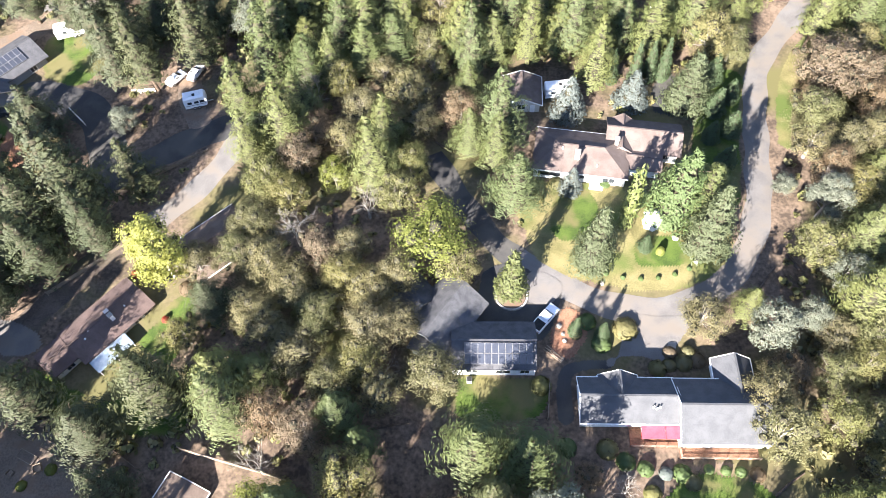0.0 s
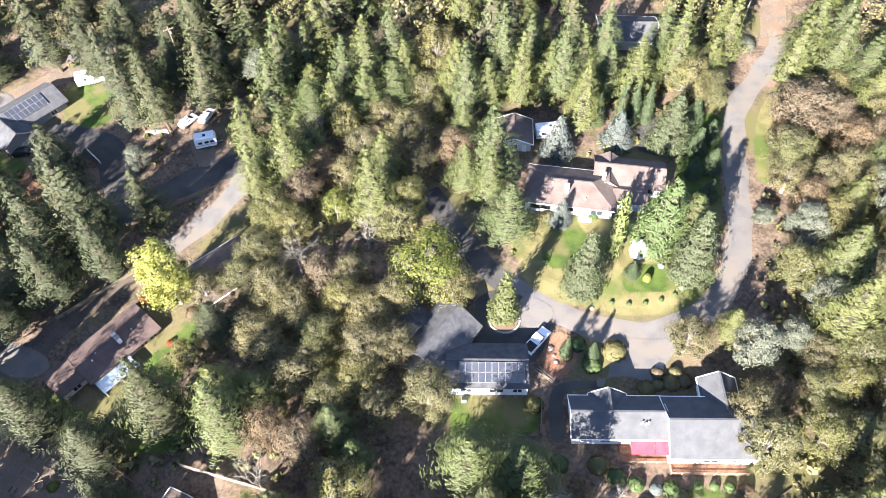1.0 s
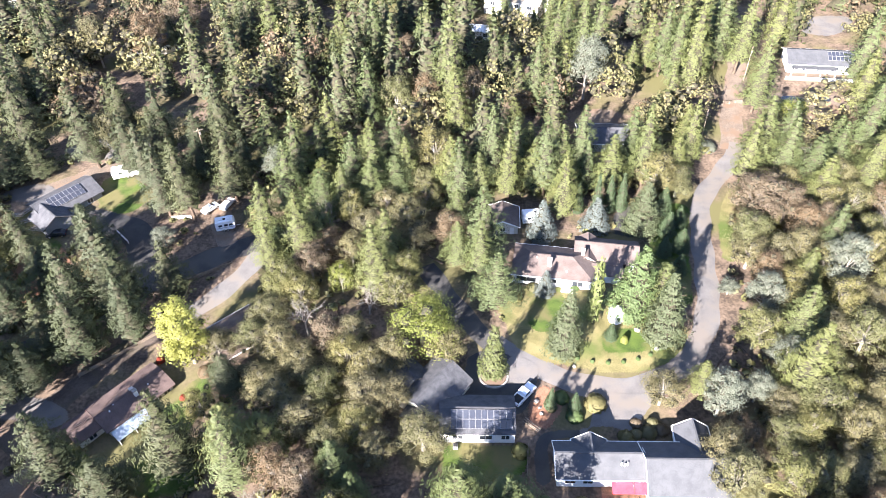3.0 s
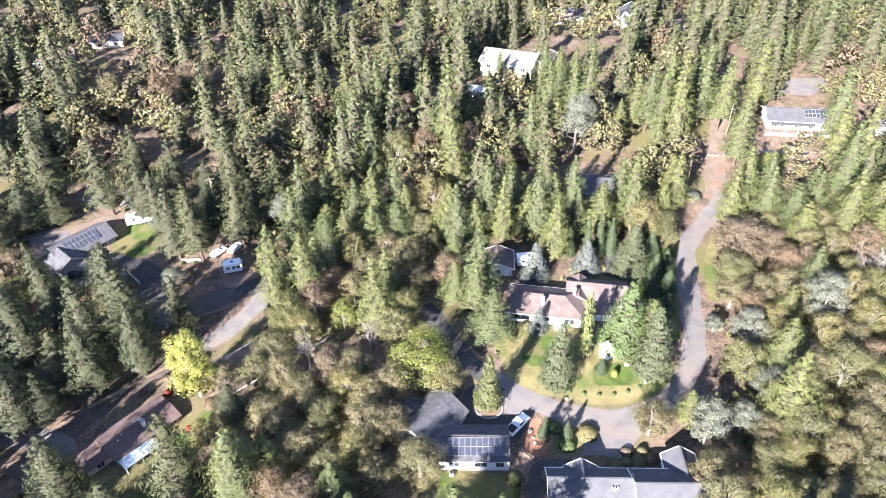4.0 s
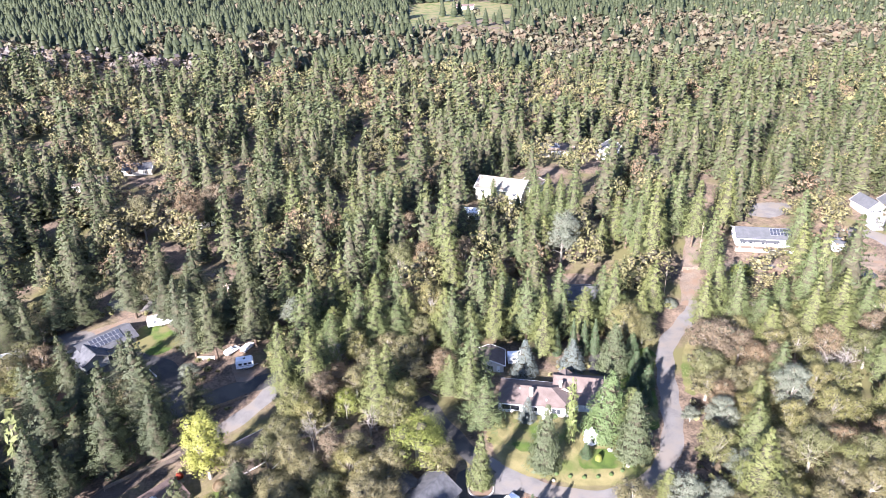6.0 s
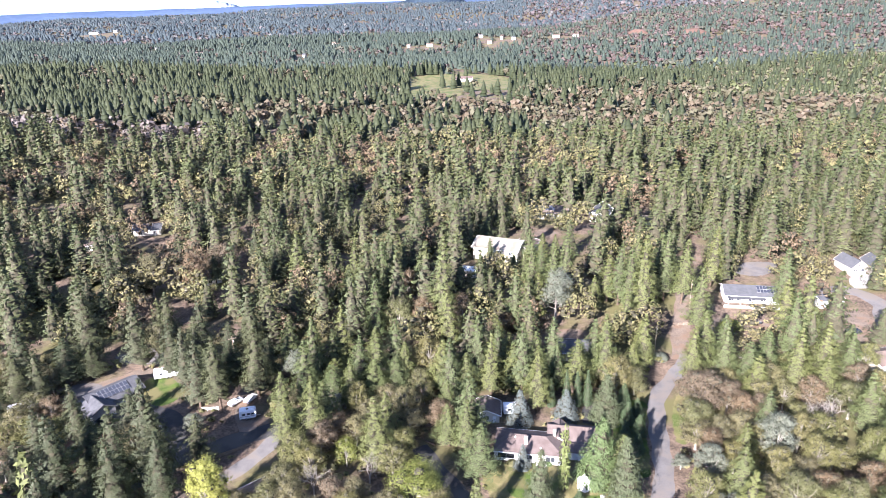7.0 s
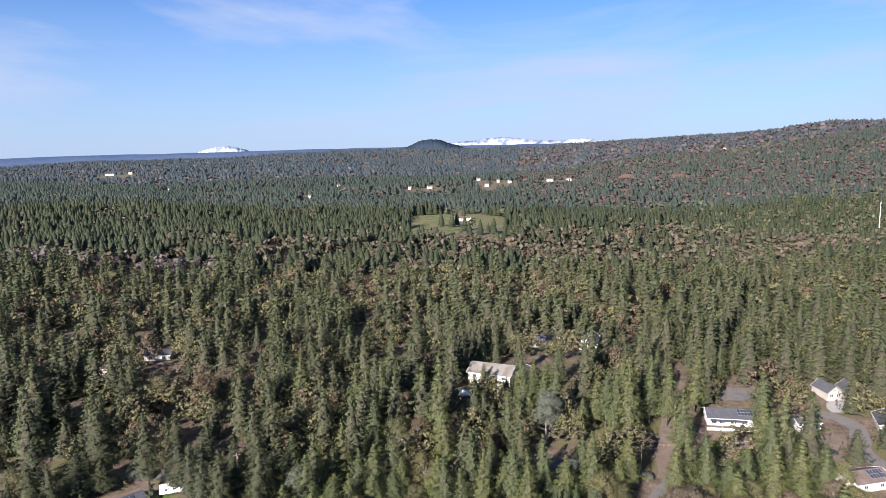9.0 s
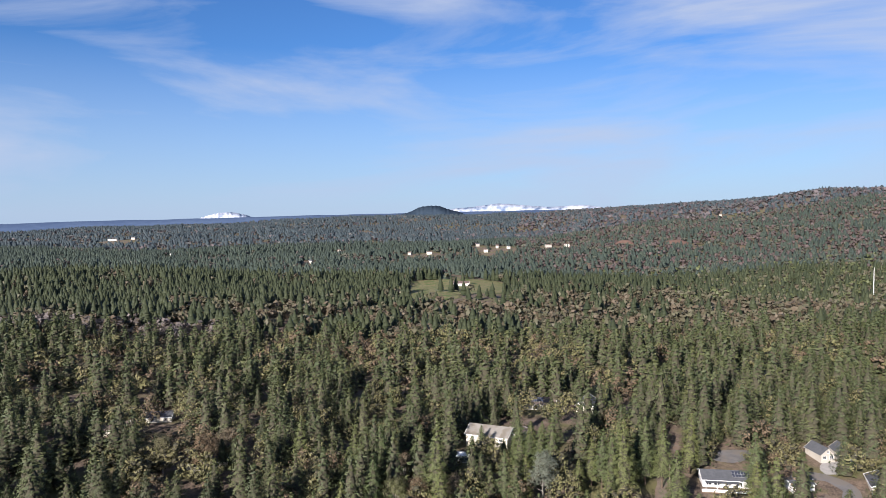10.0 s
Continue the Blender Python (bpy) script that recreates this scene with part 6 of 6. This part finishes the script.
KEEP_CLEAR = [(109, 157, 5), (103, 157, 4), (116, 156, 3), (70, 231, 5), (71, 243, 5), (-6, 63, 8.5), (-5, 28, 5), (-8, 22, 3), (-12, 33.5, 5.5), (-10, 43, 4), (2, 30, 6), (9, 27, 6), (-17.5, 45, 4), (31, 35, 16), (38, 35, 12), (5, 45, 9), (-4, 52, 8), (20, 85, 9), (30, 84, 8), (38, 86, 7), (12, 100, 6), (20, 101, 5), (-61, 50, 9), (-66, 45, 6), (-55, 57, 5), (-44, 67, 8), (-41, 20, 8), (-97, 111, 12), (40, 133, 10), (22, 207, 10), (20, 197, 6), (29, 198, 6), (73, 239, 9), (73, 247, 6), (9, 189, 5), (73, 253, 6), (73, 243, 5), (49, 258, 7), (49, 248, 5), (86, 245, 7), (86, 237, 5), (156, 187, 5), (165, 186, 5), (155, 177, 4.5), (163, 177, 4.5), (141, 160, 4), (134, 140, 4), (140, 150, 5), (135, 124, 7), (133, 113, 4), (22, 27, 8), (30, 26, 9), (40, 25, 8), (32, 66, 4), (24, 62, 8), (38, 58, 8), (18, 47, 7), (22, 50, 4), (12, 56, 6), (-58, 45, 6), (111, 167, 10), (105, 148, 6), (34, 19, 9), (24, 19, 7), (42, 20, 6), (50, 88, 5), (48, 80, 4), (50, 97, 4), (70, 239, 6), (77, 237, 5), (60, 243, 4)]


def broadleaf_share(x, y):
    s = 0.22
    if -42 < x < 6 and y < 80:
        s = 0.72
    elif x > 44 and y < 112:
        s = 0.86
    elif -32 < x < 12 and y < 112:
        s = 0.5
    return s


def fill(y0, y1, gap, tries, limit):
    """Fills the woods between the known trees, keeping a distance from each."""
    arr = [(a, b) for a, b, _ in PLANTED]
    near = np.empty((len(arr) + limit, 2))
    near[:len(arr)], n, out = arr, len(arr), []
    Y = tree_rng.uniform(y0, y1, tries)
    X = tree_rng.uniform(-1, 1, tries) * (66 + 0.60 * np.maximum(Y, 0))
    free = ~blocked(X, Y, 3.0)
    wanted = (gap * tree_rng.uniform(0.85, 1.3, tries)) ** 2
    for x, y, w in zip(X[free], Y[free], wanted[free]):
        if len(out) >= limit:
            break
        if np.min((near[:n, 0] - x) ** 2 + (near[:n, 1] - y) ** 2) >= w:
            near[n] = x, y
            n += 1
            out.append((float(x), float(y)))
    return out


for x, y in fill(13, 122, 5.7, 16000, 250):
    g, q = gz(x, y), tree_rng.random()
    if tree_rng.random() < (0.55 if x < -42 and y < 112 else 0.18 if x < 6 and y < 80 else 0.22 if x > 46 and y < 112 else 0.0):
        continue
    if tree_rng.random() < broadleaf_share(x, y):
        k = "oak" if q < 0.72 else "brown_oak" if q < 0.88 else "grey_pine" if q < 0.92 else "bare"
        plant(k, x, y, g + tree_rng.uniform(7.5, 12.5), tree_rng.uniform(3.6, 5.4))
    else:
        plant("pine", x, y, g + tree_rng.uniform(11, 21), tree_rng.uniform(3.8, 5.8))
for (k, v), ob in made_trees.items():    # the first of each kind, set aside at the edge of the near woods
    spot = [(x, y) for x, y in fill(14, 20, 3.0, 400, 1)]
    x, y = spot[0] if spot else (60, 12)
    PLANTED.append((x, y, 3))
    ob.matrix_basis = pose(x, y, gz(x, y), 0, 0, 40)

# ---- the wider woods ----


def low_conifer(rng, n_whorl, per, size, h=18.0, r=3.4):
    return conifer_crown(rng, h, r, h * 0.10, n_whorl, per, 3, size, 0.92, 0.08, 0.22, 0.66)


def spiky(rng, rings, sides, h=18.0, r=3.3):
    """A far conifer."""
    return with_core(core_cone(rng, h, r, h * 0.08, rings, sides))


def clump(rng, n, size, h=9.0, r=4.4):
    """A far broadleaf crown of loose leaf clumps."""
    lobes = unit(rng.normal(0, 1, (11, 3))) * rng.uniform(0.25, 0.85, (11, 1))
    p = lobes[rng.integers(11, size=n)] + rng.normal(0, 0.17, (n, 3))
    d = unit(p + rng.normal(0, 0.22, (n, 3)))
    p = p * [r, r, h * 0.42] + [0, 0, h * 0.56]
    t = unit(rng.normal(0, 1, (n, 3)))
    w = unit(np.cross(t, d))
    t = np.cross(d, w)
    s = size * rng.uniform(0.7, 1.4, (n, 1))
    leaves = rhombs(p, t * s, w * s * 0.8)
    return with_core(leaves, core_lump(rng, np.array([0, 0, h * 0.48]), r * 0.42, h * 0.36 / r)) if n > 20 else with_core(leaves)


wood_rng = np.random.default_rng(23)


def scatter(name, label, templates, spots, mat, hscale=(0.75, 1.25), category="woods"):
    """Many trees joined in one sheet of woods."""
    vs, fs, ks, n = [], [], [], 0
    for k, (x, y, z) in enumerate(spots):
        v, f, slots = templates[k % len(templates)]
        a, s = wood_rng.random() * 6.28, wood_rng.uniform(*hscale)
        w = s ** 0.5 * wood_rng.uniform(0.95, 1.3)
        c, sn = math.cos(a) * w, math.sin(a) * w
        vs.append(np.stack([v[:, 0] * c - v[:, 1] * sn + x, v[:, 0] * sn + v[:, 1] * c + y, v[:, 2] * s + z], 1))
        fs.append(f + n)
        ks.append(slots)
        n += len(v)
    if vs:
        tagged(new(name, mesh_of(name, np.concatenate(vs), np.concatenate(fs), mat, np.concatenate(ks))), label, category, kind="stuff")


FAR_BANKS = [(393, 1509, 26, 13), (500, 1471, 34, 10)]
FAR_HOUSES = [(-483, 1541, 44, 14), (-590, 1595, 50, 10), (-1305, 2548, 95, 22), (-1230, 2560, 50, 18), (-944, 1568, 20, 12), (-915, 1890, 18, 12), (-736, 1715, 22, 12), (-104, 1590, 18, 11), (-57, 1596, 26, 11), (65, 1727, 20, 12), (82, 1620, 22, 11), (114, 1681, 16, 11), (141, 1665, 16, 11), (243, 1677, 34, 18), (288, 1666, 30, 14), (-301, 1377, 16, 10), (-335, 1758, 18, 12), (-321, 1858, 18, 12), (-79, 888, 14, 9), (822, 2060, 18, 12)]


def wood_spots(y0, y1, spacing):
    """Jittered spots over the wedge of country ahead."""
    out = []
    near = np.array([(a, b) for a, b, _ in PLANTED])
    for yy in np.arange(y0, y1, spacing):
        half = 70 + 0.72 * (yy + 40)
        n = int(2 * half / spacing)
        xs = X = wood_rng.uniform(-half, half, n)
        Y = yy + wood_rng.uniform(-0.2, 1.8, n) * spacing
        Z = ground_z(X, Y)
        keep = np.ones(len(xs), bool)
        if yy < 300:
            keep &= ((near[None, :, 0] - X[:, None]) ** 2 + (near[None, :, 1] - Y[:, None]) ** 2).min(1) > 20
            keep &= ~blocked(X, Y, 2.5)
        elif yy < 1000:
            keep &= ~(on_open(X, Y, MEADOWS) & (wood_rng.random(len(xs)) < 0.985))
            keep &= ~((np.abs(X - 14) < 58) & (Y > 630) & (Y < 800) & (wood_rng.random(len(xs)) < 0.86))
        else:
            for hx, hy, hl, _ in FAR_HOUSES + FAR_BANKS:
                keep &= ~((np.abs(X - hx) < hl * 0.8 + 4) & (Y > hy - (0.055 if hl != 26 and hl != 34 else 0.035) * hy) & (Y < hy + 25))
        out += list(zip(X[keep].tolist(), Y[keep].tolist(), Z[keep].tolist()))
    return out


def kind_at(x, y, d):
    """Which trees grow where."""
    q = wood_rng.random()
    if 105 < x < 205 and 195 < y < 300:
        return "pine" if q < 0.8 else "oak"
    n = math.sin(x / 61 + 2) * math.sin(y / 47 + x / 120) + 0.6 * math.sin(x / 23 + y / 31) + 0.5 * math.sin(y / 190 - x / 260)
    band = math.exp(-((y - 560 - 0.10 * x) / (75 if x < 60 else 115)) ** 2) * (1 if x > -170 else 0.25)
    if x < -185 and abs(y - 470 + 0.25 * (x + 300)) < 26:
        return "bare" if q < 0.75 else "brown_oak"
    if x > 250 and 640 < y < 1150 and q < 0.55:
        return "lime" if q < 0.2 else "oak"
    if q < (0.24 if y < 260 else 0.16 if y < 440 else 0.10) + 0.72 * band + (0.50 if n > 0.40 else 0.0):
        return "brown_oak" if wood_rng.random() < (0.30 if y < 440 else 0.36) + 0.14 * band else "oak"
    if d > 1250 and x > 0.09 * d and q < 0.45 + 0.38 * (n > -0.3):
        return "brown_oak" if q < 0.70 else "oak"
    return "pine"


def edge_spots():
    """The woods that go on south of the houses and west of them, mostly unseen and added to cast shade."""
    X, Y = wood_rng.uniform(-125, 100, 900), wood_rng.uniform(-45, 60, 900)
    keep = ((Y < 13) | (X < -84) | ((X < -70) & (Y < 22))) & ~blocked(X, Y, 2.5) & ~((X > -48) & (X < 50) & (Y > -24)) & ~((X > -84) & (X < -48) & (Y > 0))
    out = []
    for x, y in zip(X[keep], Y[keep]):
        if all((x - a) ** 2 + (y - b) ** 2 > 42 for a, b, _ in out):
            out.append((float(x), float(y), gz(x, y)))
    return out


WOOD_WORDS = {"pine": "dense dark green pine woods", "oak": "olive-leaved oaks among the pines", "brown_oak": "rusty brown autumn oaks among the pines", "bare": "leafless grey trees in a band", "lime": "bright green young broadleaf woods"}
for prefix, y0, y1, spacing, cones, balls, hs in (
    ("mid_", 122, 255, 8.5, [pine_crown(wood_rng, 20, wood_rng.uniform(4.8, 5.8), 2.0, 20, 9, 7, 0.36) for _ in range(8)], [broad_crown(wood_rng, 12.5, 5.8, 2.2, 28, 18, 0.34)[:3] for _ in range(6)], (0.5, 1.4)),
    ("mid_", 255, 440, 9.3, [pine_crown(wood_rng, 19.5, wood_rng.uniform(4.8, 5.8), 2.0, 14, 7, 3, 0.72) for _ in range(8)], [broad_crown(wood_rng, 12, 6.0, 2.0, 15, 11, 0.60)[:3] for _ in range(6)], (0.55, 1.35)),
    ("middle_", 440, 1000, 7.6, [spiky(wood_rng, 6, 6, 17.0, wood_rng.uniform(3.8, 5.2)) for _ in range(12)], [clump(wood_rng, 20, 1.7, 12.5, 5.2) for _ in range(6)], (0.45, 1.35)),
    # Both bands from here on use leaf colours that include the haze.
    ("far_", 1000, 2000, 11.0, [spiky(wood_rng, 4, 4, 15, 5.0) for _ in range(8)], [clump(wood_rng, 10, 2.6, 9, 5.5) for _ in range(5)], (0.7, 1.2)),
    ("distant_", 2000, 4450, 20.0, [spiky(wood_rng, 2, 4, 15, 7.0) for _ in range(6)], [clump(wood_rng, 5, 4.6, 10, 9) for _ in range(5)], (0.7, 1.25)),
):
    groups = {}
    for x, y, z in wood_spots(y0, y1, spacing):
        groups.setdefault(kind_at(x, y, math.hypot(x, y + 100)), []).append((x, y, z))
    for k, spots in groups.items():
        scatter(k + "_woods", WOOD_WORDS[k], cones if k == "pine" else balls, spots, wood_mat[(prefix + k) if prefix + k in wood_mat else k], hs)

south = [(x, y, gz(x, y)) for x, y in zip(wood_rng.uniform(-190, 190, 900).tolist(), wood_rng.uniform(-190, -46, 900).tolist())]
scatter("pine_woods", WOOD_WORDS["pine"], [spiky(wood_rng, 6, 7, 18, 4.6) for _ in range(6)], south, wood_mat["pine"], (0.6, 1.2))
edges = edge_spots()
# Edge woods: low towards the middle, tall in the west to throw more shade.
scatter("pine_woods", WOOD_WORDS["pine"], [low_conifer(wood_rng, 19, 7, 0.62, 20, 4.4) for _ in range(4)], [s for s in edges if s[0] > -60], wood_mat["pine"], (0.4, 0.75))
scatter("pine_woods", WOOD_WORDS["pine"], [low_conifer(wood_rng, 19, 7, 0.62, 20, 4.4) for _ in range(4)], [s for s in edges if s[0] <= -60], wood_mat["pine"], (0.9, 1.4))

shrubs = [(x, y, gz(x, y) - 0.3) for x, y in fill(10, 130, 2.0, 5000, 1150)]
scatter("undergrowth", "low tangled shrubs and saplings on the forest floor", [clump(wood_rng, 34, 0.34, 1.7, 1.1) for _ in range(5)], shrubs, wood_mat["oak"], (0.5, 1.5), "undergrowth")

# ---- distance ----


def skyline(name, label, dist, az0, az1, heights, mat, depth=260):
    """A far range as a solid ridge: heights above the plain at even steps of bearing."""
    az = np.radians(np.linspace(az0, az1, 160))
    h = np.interp(np.linspace(0, 1, 160), np.linspace(0, 1, len(heights)), heights)
    h = np.convolve(np.pad(h, 4, "edge"), np.ones(9) / 9, "valid") + 0.8 * np.sin(np.arange(160) * 0.7) * (1 + np.sin(np.arange(160) * 0.23))
    rows = []
    for dd, k in ((0, 0.0), (0.45 * depth, 0.62), (depth, 1.0), (depth * 1.5, 0.5)):
        rows.append(np.stack([np.sin(az) * (dist + dd), np.cos(az) * (dist + dd) - 100, -12 + (h + 12) * k], 1))
    me = mesh_of(name, np.stack(rows).reshape(-1, 3), grid_tris(4, 160), mat)
    for p in me.polygons:
        p.use_smooth = True
    return tagged(new(name, me), label, "hills", kind="structure")


skyline("backdrop_hills", "low wooded hills along the horizon, tinted haze blue", 4350, -40, 40, [50, 58, 70, 72, 78, 86, 90, 96, 100, 104, 108, 110, 112, 112, 110], far_blue)
skyline("backdrop_butte", "flat-topped butte on the horizon, tinted haze blue", 4280, -5.2, 1.2, [60, 84, 100, 130, 138, 136, 112, 98, 70], butte_blue, 120)
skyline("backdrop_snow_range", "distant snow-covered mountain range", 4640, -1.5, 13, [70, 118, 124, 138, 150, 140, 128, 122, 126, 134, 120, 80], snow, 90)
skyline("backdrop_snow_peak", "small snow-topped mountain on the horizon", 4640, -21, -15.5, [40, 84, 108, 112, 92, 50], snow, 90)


# ---- far buildings ----
for k, (x, y, ln, w) in enumerate(FAR_HOUSES):
    fh = thing("far_building", "small pale building standing among far woods", "building", pose(x, y, gz(x, y) + 2.5, 0, 0, (k * 37) % 50 - 25), "far pale buildings")
    wing(fh, 0, 0, 0, ln * (0.35 if ln > 40 else 0.45), w * 0.6, 4.0 if ln > 28 else 3.4, 1.8, tan_roof if k % 3 else grey_roof, tan_paint if k % 2 else cream_paint, 0.5, trim=tan_paint, deep=7)
barn = thing("red_barn", "long low barn with a red roof in a meadow", "barn", pose(14, 905, gz(14, 905) + 1, 0, 0, 4))
wing(barn, 0, 0, 0, 24, 9, 3.2, 2.6, rust_roof, cream_paint, 0.5)


bank_soil = material("bank_soil", (0.070, 0.041, 0.030), (0.109, 0.068, 0.052), 0.05, 0.5, 0.97, 0.3)


def soil_bank(x, y, r, h):
    """A bare bank of red soil cut into the hillside."""
    a, k = np.meshgrid(np.linspace(0, 2 * np.pi, 25)[:-1], np.linspace(0, 1, 6), indexing="ij")
    rad = r * k * (1 + 0.15 * np.sin(3 * a + x))
    px, py = x + rad * np.cos(a), y + 0.7 * rad * np.sin(a)
    pz = ground_z(px, py) - 1 + h * (1 - k ** 2) + 0.6 * np.sin(px / 5) * (1 - k)
    v = np.stack([px.ravel(), py.ravel(), pz.ravel()], 1)
    ring = np.concatenate([np.arange(24 * 6), np.arange(6)])
    t = ring[grid_tris(25, 6)]
    tagged(new("red_soil_bank", mesh_of("red_soil_bank", v, t, bank_soil)), "bare bank of red soil on the wooded hillside", "soil bank", kind="structure")


for bank in FAR_BANKS:
    soil_bank(*bank)
mast = thing("radio_mast", "thin pale steel mast above the woods", "mast", pose(514, 753, gz(514, 753)))
bm = bmesh.new()
bmesh.ops.create_cone(bm, cap_ends=True, segments=8, radius1=0.45, radius2=0.25, depth=42, matrix=pose(0, 0, 20))
part("shaft", bm, white_paint, mast)
